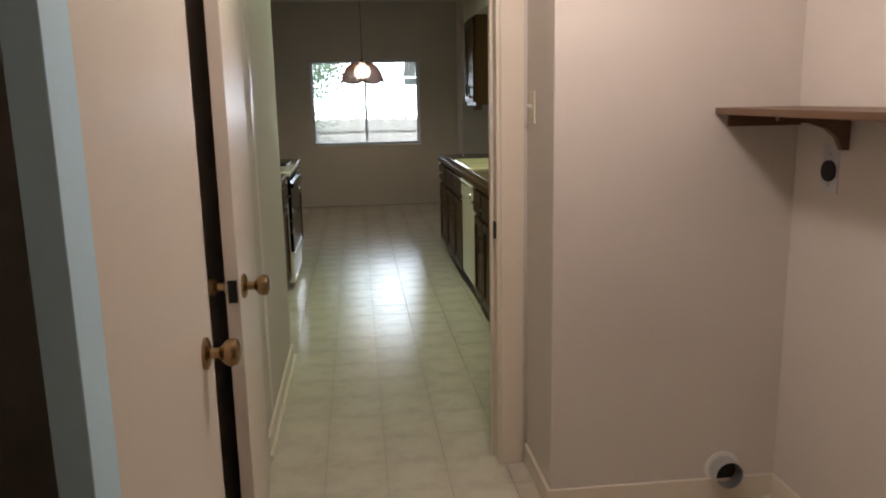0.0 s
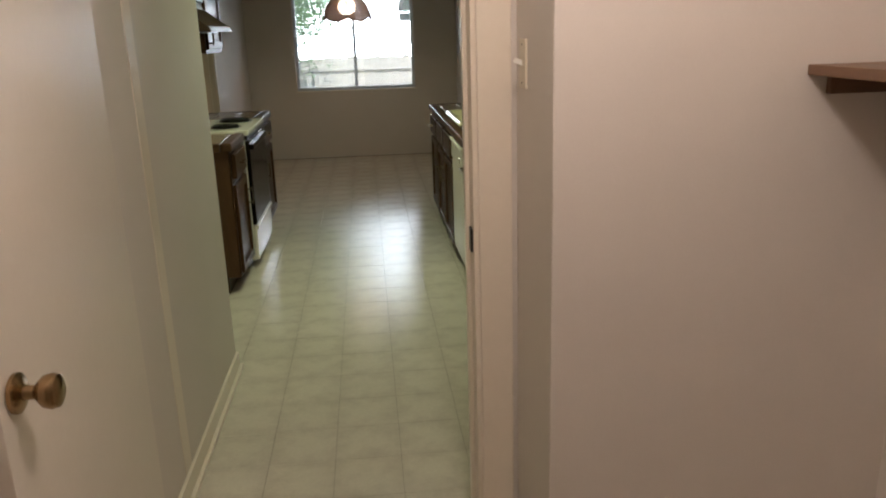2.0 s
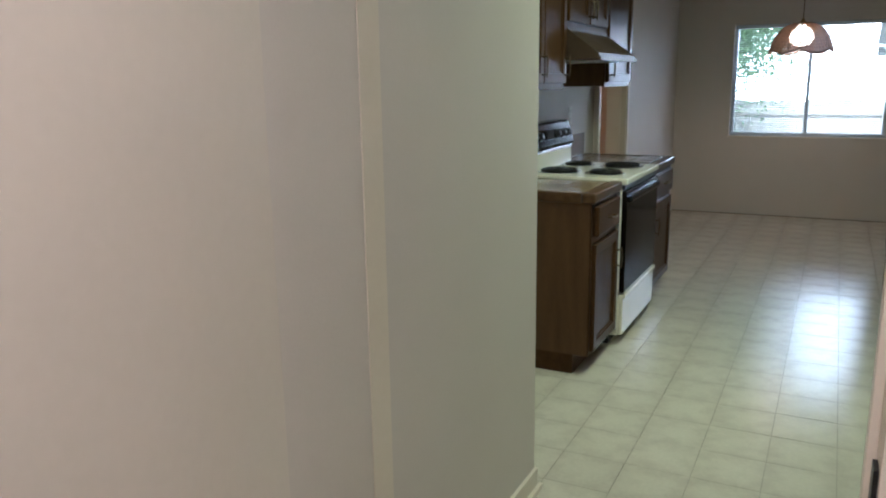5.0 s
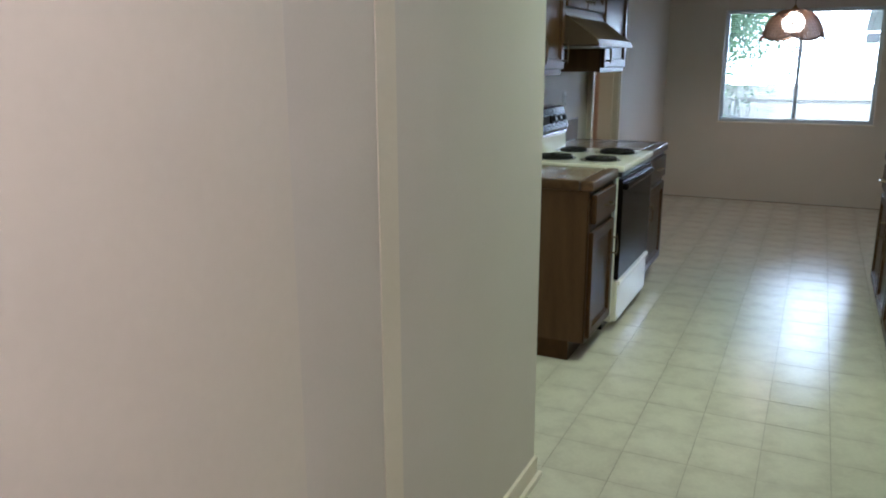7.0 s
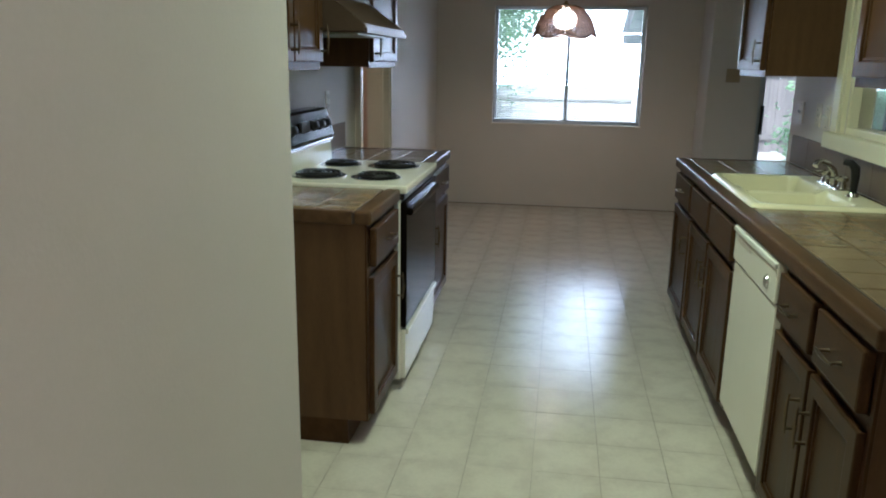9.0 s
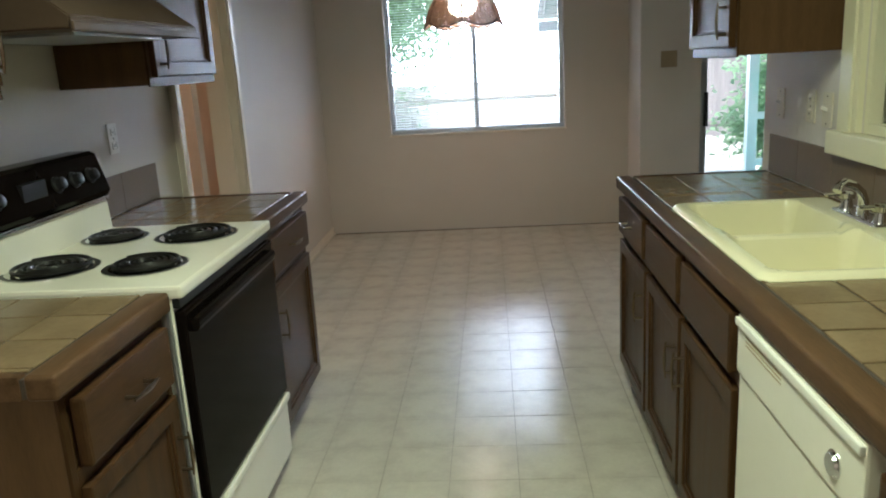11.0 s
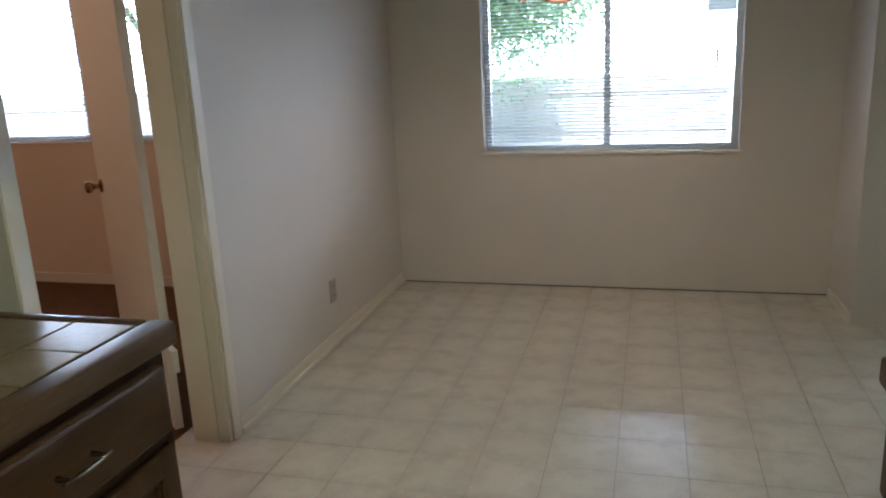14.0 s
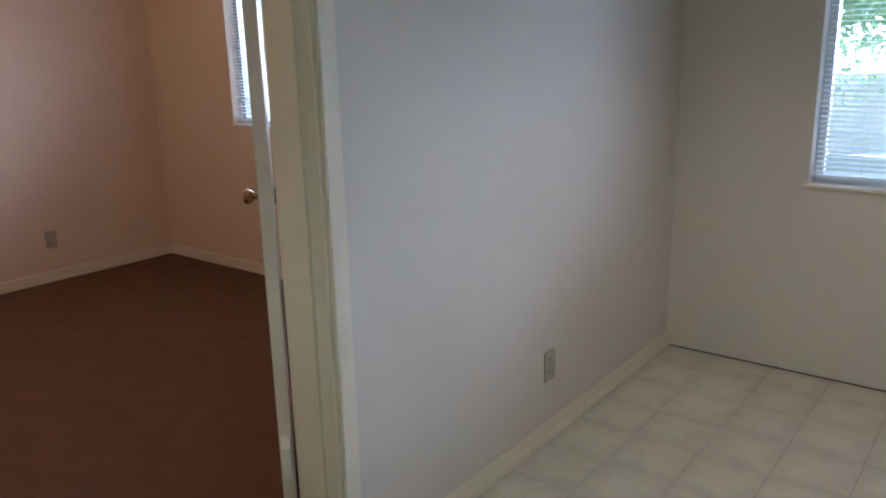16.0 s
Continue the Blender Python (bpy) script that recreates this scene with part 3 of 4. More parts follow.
def pull(parent, xf, s, d, y, z, upright, length=0.085):
    """Bow pull with two feet and a flared centre."""
    h = length / 2
    bm = bmesh.new()
    ends = []
    for k in (-1, 1):
        p = (xf + s * d, y + (0 if upright else k * h), z + (k * h if upright else 0))
        q = (xf + s * (d + 0.028), p[1], p[2])
        tube(bm, [p, q], [0.006, 0.0038], 8)
        ends.append(q)
    ext = 0.016
    pts = []
    for i in range(9):
        u = -1 + i / 4
        off = u * (h + ext)
        out = d + 0.028 + 0.004 * (1 - u * u)
        pts.append((xf + s * out, y + (0 if upright else off), z + (off if upright else 0)))
    tube(bm, pts, [0.0025, 0.0035, 0.004, 0.005, 0.0058, 0.005, 0.004, 0.0035, 0.0025], 8)
    return part("handle", bm, M_BRONZE, parent, "antique brass bow pull", soft=True)


def ring(xf, s, d0, d1, y0, z0, y1, z1, w, bevel):
    """One closed frame of width w, standing out from the front plane from d0 to d1."""
    bm = bmesh.new()
    v = []
    for d in (d0, d1):
        for k in (0, w):
            v.append([bm.verts.new((xf + s * d, y, z)) for y, z in ((y0 + k, z0 + k), (y1 - k, z0 + k), (y1 - k, z1 - k), (y0 + k, z1 - k))])
    for i in range(4):
        j = (i + 1) % 4
        for p, q in ((0, 1), (1, 3), (3, 2), (2, 0)):
            bm.faces.new((v[p][i], v[p][j], v[q][j], v[q][i]))
    bmesh.ops.recalc_face_normals(bm, faces=bm.faces)
    bmesh.ops.bevel(bm, geom=[e for e in bm.edges if abs(e.verts[0].co.x - e.verts[1].co.x) < 1e-6 and abs(e.verts[0].co.x - xf - s * d1) < 1e-6 and (abs(e.verts[0].co.y - e.verts[1].co.y) < 1e-6 or abs(e.verts[0].co.z - e.verts[1].co.z) < 1e-6)], offset=bevel, segments=2, affect="EDGES", profile=0.6)
    return bm


def cab_door(parent, xf, s, y0, y1, z0, z1, hinge_far, pull_z, name="door"):
    """Framed door with a recessed flat panel, an eased outer edge and a bow pull."""
    w = 0.050
    d = part(name, ring(xf, s, 0.003, 0.024, y0, z0, y1, z1, w, 0.005), M_WOOD, parent)
    bm = bmesh.new()
    fbox(bm, xf, s, 0.003, y0 + w - 0.003, z0 + w - 0.003, 0.011, y1 - w + 0.003, z1 - w + 0.003, 0.002)
    part("panel", bm, M_WOOD, d)
    part("moulding", ring(xf, s, 0.010, 0.016, y0 + w, z0 + w, y1 - w, z1 - w, 0.011, 0.003), M_WOOD, d)
    py = y0 + 0.032 if hinge_far else y1 - 0.032
    pull(d, xf, s, 0.023, py, pull_z, True)
    return d


def cab_drawer(parent, xf, s, y0, y1, z0, z1, handle=True):
    bm = bmesh.new()
    fbox(bm, xf, s, 0.003, y0 + 0.009, z0, 0.031, y1 - 0.009, z1, 0.008)
    d = part("drawer_front", bm, M_WOODH, parent)
    if handle:
        pull(d, xf, s, 0.030, (y0 + y1) / 2, (z0 + z1) / 2, False)
    return d


def base_cabinet(xf, xb, s, y0, y1, doors, drawers, label, handles=True, body_top=0.872):
    """Base unit: carcass with face frame, recessed plinth, drawer fronts above doors."""
    c = thing("base_cabinet", ((xf + xb) / 2, (y0 + y1) / 2, 0), label, "cabinet", "kitchen base cabinets")
    bm = bmesh.new()
    fbox(bm, xf, s, -0.004, y0, 0.10, xb * s - xf * s + 0.0, y1, body_top)
    part("body", bm, M_SIDE, c)
    bm = bmesh.new()
    fbox(bm, xf, s, -0.075, y0 + 0.001, 0.0, xb * s - xf * s, y1 - 0.001, 0.10)
    part("plinth", bm, M_WOODH, c)
    bm = bmesh.new()
    st = 0.022
    for a in ((y0, 0.10, y0 + st, 0.872), (y1 - st, 0.10, y1, 0.872), (y0 + st, 0.10, y1 - st, 0.135), (y0 + st, 0.835, y1 - st, 0.872), (y0 + st, 0.665, y1 - st, 0.70)):
        fbox(bm, xf, s, -0.004, a[0], a[1], 0.004, a[2], a[3], 0.0015)
    part("face_frame", bm, M_WOOD, c)
    for a, b, far in doors:
        cab_door(c, xf, s, a, b, 0.12, 0.662, far, 0.52)
    for a, b in drawers:
        cab_drawer(c, xf, s, a, b, 0.700, 0.845, handles)
    return c


# left run: front plane x = -0.01, the range between two units
LF, LB = -0.01, -0.635
base_cabinet(LF, LB, 1, -0.50, -0.035, [(-0.475, -0.055, False)], [(-0.475, -0.055)], "dark-stained wooden base cabinet with one door and drawer, beside the range")
base_cabinet(LF, LB, 1, 0.80, 1.405, [(0.825, 1.38, True)], [(0.825, 1.38)], "dark-stained wooden base cabinet, one door and drawer")
# right run
RF, RB = 1.358, 1.935
base_cabinet(RF, RB, -1, 0.87, 1.42, [(0.885, 1.40, True)], [(0.885, 1.40)], "dark-stained wooden base cabinet, one door and drawer")
base_cabinet(RF, RB, -1, -0.135, 0.868, [(0.385, 0.85, True), (-0.115, 0.355, False)], [(0.385, 0.85), (-0.115, 0.355)], "dark-stained wooden sink cabinet with two doors and false drawers", False, 0.745)
base_cabinet(RF, RB, -1, -1.46, -0.745, [(-1.09, -0.765, True), (-1.44, -1.11, False)], [(-1.09, -0.765), (-1.44, -1.11)], "dark-stained wooden base cabinet with two doors and two drawers")


def countertop(name, xe, xb, s, y0, y1, holes, label, ends):
    """Tiled worktop: bed, separate square tiles and a rounded edge course. s: way the front faces."""
    c = thing(name, ((xe + xb) / 2, (y0 + y1) / 2, 0.875), label, "countertop")
    edge = 0.062
    xs = sorted((xe - s * 0.004, xb))
    # bed with a gap for the sink
    bm = bmesh.new()
    if holes:
        hx0, hx1, hy0, hy1 = holes
        for a in ((xs[0], y0 + 0.004, xs[1], hy0), (xs[0], hy1, xs[1], y1 - 0.004), (xs[0], hy0, hx0, hy1), (hx1, hy0, xs[1], hy1)):
            box(bm, a[0], a[1], 0.873, a[2], a[3], 0.911)
    else:
        box(bm, xs[0], y0 + 0.004, 0.873, xs[1], y1 - 0.004, 0.911)
    part("bed", bm, M_GROUT, c)
    T, g = 0.152, 0.0065
    shared = {}

    def put(nm, a0, b0, a1, b1, mat, z0=0.9105, z1=0.9155, bev=0.0015):
        key = (nm, round(a1 - a0, 3), round(b1 - b0, 3), z0)
        if key not in shared:
            w, d = (a1 - a0) / 2, (b1 - b0) / 2
            shared[key] = mesh(nm, box(bmesh.new(), -w, -d, z0, w, d, z1, bev, 1), mat)
        o = new(nm, shared[key])
        o.parent = c
        o.matrix_parent_inverse = Matrix.Translation(-Vector(tuple(c["base"])))
        o.location = ((a0 + a1) / 2, (b0 + b1) / 2, random.uniform(-0.0004, 0.0004))
    # edge course along the front
    a = sorted((xe, xe - s * edge))
    part("front_edge", box(bmesh.new(), a[0], y0, 0.868, a[1], y1, 0.9185, 0.010, 3), M_EDGE, c, "brown wood-grained rounded front edge", soft=True)
    for k in ends:
        a = sorted((xe - s * (edge + g), xb))
        yy = (y0, y0 + 0.03) if k < 0 else (y1 - 0.03, y1)
        part("end_edge", box(bmesh.new(), a[0], yy[0], 0.868, a[1], yy[1], 0.9180, 0.008, 2), M_EDGE, c, soft=True)
    # field tiles
    fy0, fy1 = y0 + (0.034 if -1 in ends else 0), y1 - (0.034 if 1 in ends else 0)
    x, row = xe - s * (edge + g), 0
    while abs(x - xb) > 0.02:
        xn = x - s * min(T, abs(x - xb))
        y = fy1
        while y - fy0 > 0.015:
            yn = max(y - T, fy0)
            a = sorted((x, xn))
            spans = [(yn, y)]
            xr = [(a[0], a[1])]
            if holes and a[1] > holes[0] and a[0] < holes[1] and y > holes[2] and yn < holes[3]:
                spans, xr = [], []
                if yn < holes[2]:
                    spans.append((yn, holes[2])), xr.append(a)
                if y > holes[3]:
                    spans.append((holes[3], y)), xr.append(a)
                if a[0] < holes[0]:
                    spans.append((max(yn, holes[2]), min(y, holes[3]))), xr.append((a[0], holes[0]))
                if a[1] > holes[1]:
                    spans.append((max(yn, holes[2]), min(y, holes[3]))), xr.append((holes[1], a[1]))
            for (p, q), (u, v) in zip(spans, xr):
                if q - p > 0.012 and v - u > 0.012:
                    put("tile", u + g / 2, p + g / 2, v - g / 2, q - g / 2, M_TILE)
            y = yn
        x = xn
    return c


countertop("countertop", 0.017, -0.638, 1, -0.53, -0.022, None, "brown ceramic tile countertop with a rounded edge, beside the range", (-1,))
countertop("countertop", 0.017, -0.638, 1, 0.785, 1.435, None, "brown ceramic tile countertop with a rounded edge, at the run's end", (1,))
SX0, SX1, SY0, SY1 = 1.415, 1.875, -0.09, 0.74
countertop("countertop", 1.325, 1.937, -1, -1.49, 1.445, (SX0 + 0.02, SX1 - 0.02, SY0 + 0.02, SY1 - 0.02), "long brown ceramic tile countertop with a rounded edge, round the sink", (-1, 1))


def backsplash(x0, x1, y0, y1, label):
    c = thing("backsplash", ((x0 + x1) / 2, (y0 + y1) / 2, 0.916), label, "backsplash")
    part("backing", box(bmesh.new(), x0 + 0.002, y0 + 0.001, 0.920, x1 - 0.002, y1 - 0.001, 1.068), M_GROUT, c)
    n = max(2, round((y1 - y0) / 0.30))
    w = (y1 - y0) / n
    for i in range(n):
        part("tile", box(bmesh.new(), x0, y0 + i * w + 0.0007, 0.919, x1, y0 + (i + 1) * w - 0.0007, 1.070, 0.001, 1), M_SPLASH, c)
    return c


backsplash(-0.639, -0.630, 0.80, 1.435, "smooth brown tile backsplash behind the range counter")
backsplash(-0.639, -0.630, -0.53, -0.03, "smooth brown tile backsplash behind the range counter")
backsplash(1.929, 1.939, -1.48, 1.40, "long smooth brown tile backsplash behind the sink")


# ---------- range ----------
def kitchen_range():
    y0, y1 = -0.012, 0.775
    r = thing("range", (-0.3, 0.38, 0), "almond electric range with black oven door and four coil burners", "stove")
    part("body", boxes((-0.63, y0 + 0.006, 0.06, 0.012, y1 - 0.006, 0.895), bevel=0.004), M_ALMOND, r)
    part("base", boxes((-0.60, y0 + 0.03, 0.0, -0.045, y1 - 0.03, 0.06)), M_DARK, r)
    part("cooktop", boxes((-0.63, y0, 0.895, 0.042, y1, 0.928), bevel=0.009), M_ALMOND, r)
    part("drawer", boxes((0.012, y0 + 0.010, 0.065, 0.036, y1 - 0.010, 0.295), bevel=0.008), M_ALMOND, r, "almond storage drawer")
    part("drawer_lip", boxes((0.034, y0 + 0.014, 0.272, 0.050, y1 - 0.014, 0.298), bevel=0.007), M_ALMOND, r)
    d = part("oven_door", boxes((0.012, y0 + 0.006, 0.305, 0.040, y1 - 0.006, 0.862), bevel=0.008), M_BLACK, r, "black glass oven door")
    part("handle", boxes((0.036, y0 + 0.02, 0.800, 0.064, y1 - 0.045, 0.836), bevel=0.012), M_BLACK, d, "black full-width moulded handle")
    part("vent_strip", boxes((0.010, y0 + 0.008, 0.868, 0.030, y1 - 0.008, 0.893), bevel=0.002), M_DARK, r)
    part("trim_strip", boxes((0.0, y0 - 0.012, 0.10, 0.008, y0 + 0.004, 0.89), bevel=0.002), M_ALU, r, "bright metal side strip")
    # backguard
    bm = bmesh.new()
    prof = [(-0.632, 0.928), (-0.515, 0.928), (-0.520, 1.020), (-0.530, 1.040), (-0.632, 1.040)]
    a = [bm.verts.new((x, y0 + 0.004, z)) for x, z in prof]
    b = [bm.verts.new((x, y1 - 0.004, z)) for x, z in prof]
    bm.faces.new(a), bm.faces.new(list(reversed(b)))
    for i in range(len(prof)):
        j = (i + 1) % len(prof)
        bm.faces.new((a[i], a[j], b[j], b[i]))
    part("backguard", bm, M_ALMOND, r)
    bm = bmesh.new()
    prof = [(-0.632, 1.042), (-0.515, 1.042), (-0.502, 1.062), (-0.538, 1.185), (-0.556, 1.195), (-0.632, 1.195)]
    a = [bm.verts.new((x, y0 + 0.002, z)) for x, z in prof]
    b = [bm.verts.new((x, y1 - 0.002, z)) for x, z in prof]
    bm.faces.new(a), bm.faces.new(list(reversed(b)))
    for i in range(len(prof)):
        j = (i + 1) % len(prof)
        bm.faces.new((a[i], a[j], b[j], b[i]))
    p = part("control_panel", bm, M_BLACK, r, "black glass control panel")
    part("chrome_strip", boxes((-0.528, y0 + 0.004, 1.030, -0.510, y1 - 0.004, 1.0415), bevel=0.002), M_CHROME, p)
    for y in (y0 + 0.09, y0 + 0.19, y1 - 0.29, y1 - 0.19, y1 - 0.09):
        k = part("control_knob", lathe(bmesh.new(), (-0.520, y, 1.122), (0.95, 0, 0.29), [(0, 0.026), (0.006, 0.026), (0.010, 0.020), (0.026, 0.018), (0.028, 0.014), (0.0285, 0)], 16), M_DARK, p, soft=True)
    part("clock", boxes((-0.535, 0.30, 1.10, -0.512, 0.42, 1.15), bevel=0.002), M_DARK, p)
    # burners: chrome-rimmed bowl and spiral coil
    for bx, by, rad in ((-0.14, 0.20, 0.098), (-0.14, 0.575, 0.115), (-0.41, 0.20, 0.115), (-0.41, 0.575, 0.090)):
        bowl = part("drip_bowl", lathe(bmesh.new(), (bx, by, 0.9275), (0, 0, 1), [(0, rad + 0.012), (0.004, rad + 0.012), (0.0055, rad + 0.004), (0.003, rad - 0.004), (0.0012, 0.03), (0.0011, 0)], 32), M_DARK, r, "dark drip bowl", soft=True)
        part("bowl_rim", lathe(bmesh.new(), (bx, by, 0.9278), (0, 0, 1), [(0, rad + 0.015), (0.0035, rad + 0.015), (0.0036, rad + 0.010)], 32), M_CHROME, bowl, "chrome rim", soft=True)
        pts = []
        for i in range(150):
            u = i / 149
            th = u * 2 * math.pi * 4.4
            rr = 0.018 + (rad - 0.022) * u
            pts.append((bx + rr * math.cos(th), by + rr * math.sin(th), 0.9395))
        part("coil", tube(bmesh.new(), pts, 0.0062, 6), M_COIL, bowl, soft=True)
    return r


kitchen_range()


# ---------- dishwasher ----------
def dishwasher():
    y0, y1 = -0.735, -0.145
    d = thing("dishwasher", (1.6, -0.44, 0), "almond built-in dishwasher under the tiled counter", "dishwasher")
    part("body", boxes((1.3710, y0, 0.10, 1.93, y1, 0.868)), M_ALMOND, d)
    part("door", boxes((1.3380, y0 + 0.004, 0.145, 1.3720, y1 - 0.004, 0.722), bevel=0.006), M_ALMOND, d)
    p = part("control_panel", boxes((1.3310, y0 + 0.004, 0.728, 1.3720, y1 - 0.004, 0.862), bevel=0.006), M_ALMOND, d)
    part("dial", lathe(bmesh.new(), (1.3320, y0 + 0.10, 0.775), (-1, 0, 0), [(0, 0.024), (0.003, 0.024), (0.004, 0.020), (0.009, 0.018), (0.0095, 0)], 24), M_CHROME, p, "round cycle dial", soft=True)
    part("handle_strip", boxes((1.3230, y0 + 0.008, 0.838, 1.3330, y1 - 0.008, 0.856), bevel=0.004), M_WHITE, p, "thin pale handle strip")
    for z in (0.806, 0.815, 0.824):
        part("vent_slot", boxes((1.3300, y1 - 0.26, z, 1.3320, y1 - 0.06, z + 0.003)), M_TAN, p)
    part("kick_plate", boxes((1.42, y0, 0.0, 1.44, y1, 0.14), bevel=0.002), M_DARK, d)


dishwasher()


# ---------- sink and taps ----------
def kitchen_sink():
    s = thing("sink", (1.645, 0.325, 0.915), "biscuit enamel double-bowl kitchen sink set in the counter", "sink")
    bm = bmesh.new()
    nx, ny, RC = 56, 84, 0.045
    x0, x1, y0, y1 = SX0 - 0.025, SX1 + 0.02, SY0 - 0.025, SY1 + 0.025
    bowls = ((1.432, 1.775, 0.345, 0.722), (1.432, 1.775, -0.072, 0.305))

    def height(x, y):
        rx, ry = max(x0 + RC - x, x - x1 + RC, 0), max(y0 + RC - y, y - y1 + RC, 0)
        e = RC - math.hypot(rx, ry) if rx or ry else RC
        z = 0.931 - 0.014 * max(0.0, 1 - e / 0.018) ** 2
        inside = min(max(min(x - 1.425, 1.782 - x) / 0.04, 0), 1)
        z -= 0.020 * inside * inside * (3 - 2 * inside) * max(0.0, 1 - abs(y - 0.325) / 0.032) ** 0.5
        for a, b, c, d in bowls:
            cx, cy, hx, hy, r = (a + b) / 2, (c + d) / 2, (b - a) / 2, (d - c) / 2, 0.045
            qx, qy = max(abs(x - cx) - hx + r, 0), max(abs(y - cy) - hy + r, 0)
            sd = math.hypot(qx, qy) - r + min(max(abs(x - cx) - hx + r, abs(y - cy) - hy + r), 0)
            u = min(max((-sd + 0.006) / 0.045, 0), 1)
            z -= 0.165 * (u * u * (3 - 2 * u))
        return z

    def rounded(x, y):
        """Pulls a corner point in onto the round of the rim."""
        ax, ay = min(max(x, x0 + RC), x1 - RC), min(max(y, y0 + RC), y1 - RC)
        d = math.hypot(x - ax, y - ay)
        k = 1 if d < 1e-9 else max(abs(x - ax), abs(y - ay)) / d
        return (ax + (x - ax) * k, ay + (y - ay) * k, 0)
    grid = [[bm.verts.new(rounded(x0 + (x1 - x0) * i / nx, y0 + (y1 - y0) * j / ny)) for j in range(ny + 1)] for i in range(nx + 1)]
    for col in grid:
        for v in col:
            v.co.z = height(v.co.x, v.co.y)
    for i in range(nx):
        for j in range(ny):
            bm.faces.new((grid[i][j], grid[i + 1][j], grid[i + 1][j + 1], grid[i][j + 1]))
    # outer skirt, so that the rim has thickness
    rim = [grid[i][0] for i in range(nx + 1)] + [grid[nx][j] for j in range(1, ny + 1)] + [grid[i][ny] for i in range(nx - 1, -1, -1)] + [grid[0][j] for j in range(ny - 1, 0, -1)]
    low = [bm.verts.new((v.co.x, v.co.y, 0.913)) for v in rim]
    for i in range(len(rim)):
        j = (i + 1) % len(rim)
        bm.faces.new((rim[i], rim[j], low[j], low[i]))
    part("basin", bm, M_SINK, s, soft=True)
    for cx, cy in ((1.615, 0.525), (1.615, 0.125)):
        part("drain", lathe(bmesh.new(), (cx, cy, 0.7665), (0, 0, 1), [(0, 0.042), (0.003, 0.042), (0.0035, 0.034), (0.001, 0.03), (0.0009, 0)], 20), M_CHROME, s, "chrome drain ring", soft=True)
    f = thing("faucet", (1.835, 0.40, 0.93), "chrome two-handle kitchen faucet with a low spout", "faucet")
    part("deck_plate", boxes((1.808, 0.27, 0.928, 1.868, 0.53, 0.944), bevel=0.007), M_CHROME, f)
    part("spout", tube(bmesh.new(), [(1.838, 0.40, 0.944), (1.838, 0.40, 0.985), (1.828, 0.392, 1.008), (1.795, 0.366, 1.035), (1.755, 0.336, 1.050), (1.737, 0.322, 1.046), (1.727, 0.314, 1.030)], [0.016, 0.014, 0.012, 0.011, 0.0105, 0.0115, 0.0125], 12), M_CHROME, f, soft=True)
    for y in (0.30, 0.50):
        h = part("tap_handle", lathe(bmesh.new(), (1.838, y, 0.944), (0, 0, 1), [(0, 0.020), (0.012, 0.017), (0.026, 0.014), (0.030, 0.022), (0.044, 0.023), (0.050, 0.016), (0.0505, 0)], 16), M_CHROME, f, soft=True)
        part("lever", boxes((1.775, y - 0.008, 0.980, 1.842, y + 0.008, 0.991), bevel=0.004), M_CHROME, h)
    sp = thing("sink_sprayer", (1.835, 0.16, 0.93), "black and chrome sink sprayer standing in its holder", "sprayer")
    part("holder", lathe(bmesh.new(), (1.835, 0.16, 0.929), (0, 0, 1), [(0, 0.024), (0.008, 0.022), (0.016, 0.017), (0.0165, 0)], 16), M_CHROME, sp, "chrome holder", soft=True)
    part("wand", tube(bmesh.new(), [(1.835, 0.16, 0.945), (1.835, 0.16, 1.01), (1.832, 0.162, 1.045), (1.815, 0.17, 1.065), (1.79, 0.18, 1.066)], [0.013, 0.017, 0.019, 0.016, 0.012], 12), M_DARK, sp, "black spray wand", soft=True)
    part("trigger", boxes((1.79, 0.168, 1.064, 1.838, 0.18, 1.074), bevel=0.003), M_CHROME, sp)


kitchen_sink()


# ---------- wall cabinets and hood ----------
def wall_cabinet(xf, xb, s, y0, y1, z0, z1, doors, label, pull_low=True):
    c = thing("wall_cabinet", ((xf + xb) / 2, (y0 + y1) / 2, z0), label, "cabinet", "kitchen wall cabinets")
    bm = bmesh.new()
    fbox(bm, xf, s, -0.004, y0, z0, s * (xb - xf), y1, z1, 0.001)
    part("body", bm, M_SIDE, c)
    bm = bmesh.new()
    for a in ((y0, z0, y0 + 0.03, z1), (y1 - 0.03, z0, y1, z1), (y0 + 0.03, z0, y1 - 0.03, z0 + 0.04), (y0 + 0.03, z1 - 0.04, y1 - 0.03, z1)):
        fbox(bm, xf, s, -0.004, a[0], a[1] - (0.006 if a[1] == z0 else 0), 0.003, a[2], a[3], 0.0015)
    part("face_frame", bm, M_WOOD, c)
    for a, b, far in doors:
        cab_door(c, xf, s, a, b, z0 + 0.025, z1 - 0.02, far, z0 + 0.11 if pull_low else z0 + 0.09)
    return c


UF = -0.325
wall_cabinet(UF, -0.638, 1, -0.72, 0.0, 1.40, 2.15, [(-0.70, -0.365, False), (-0.355, -0.02, False)], "dark-stained wooden wall cabinet beside the range hood")
wall_cabinet(UF, -0.638, 1, 0.802, 1.425, 1.40, 2.15, [(0.825, 1.40, True)], "dark-stained wooden wall cabinet at the counter end")
wall_cabinet(UF, -0.638, 1, 0.004, 0.798, 1.72, 2.15, [(0.02, 0.395, False), (0.405, 0.78, True)], "short dark-stained wooden wall cabinet above the range hood")
wall_cabinet(1.605, 1.938, -1, 0.80, 1.335, 1.39, 2.15, [(0.82, 1.315, True)], "dark-stained wooden wall cabinet between window and patio")
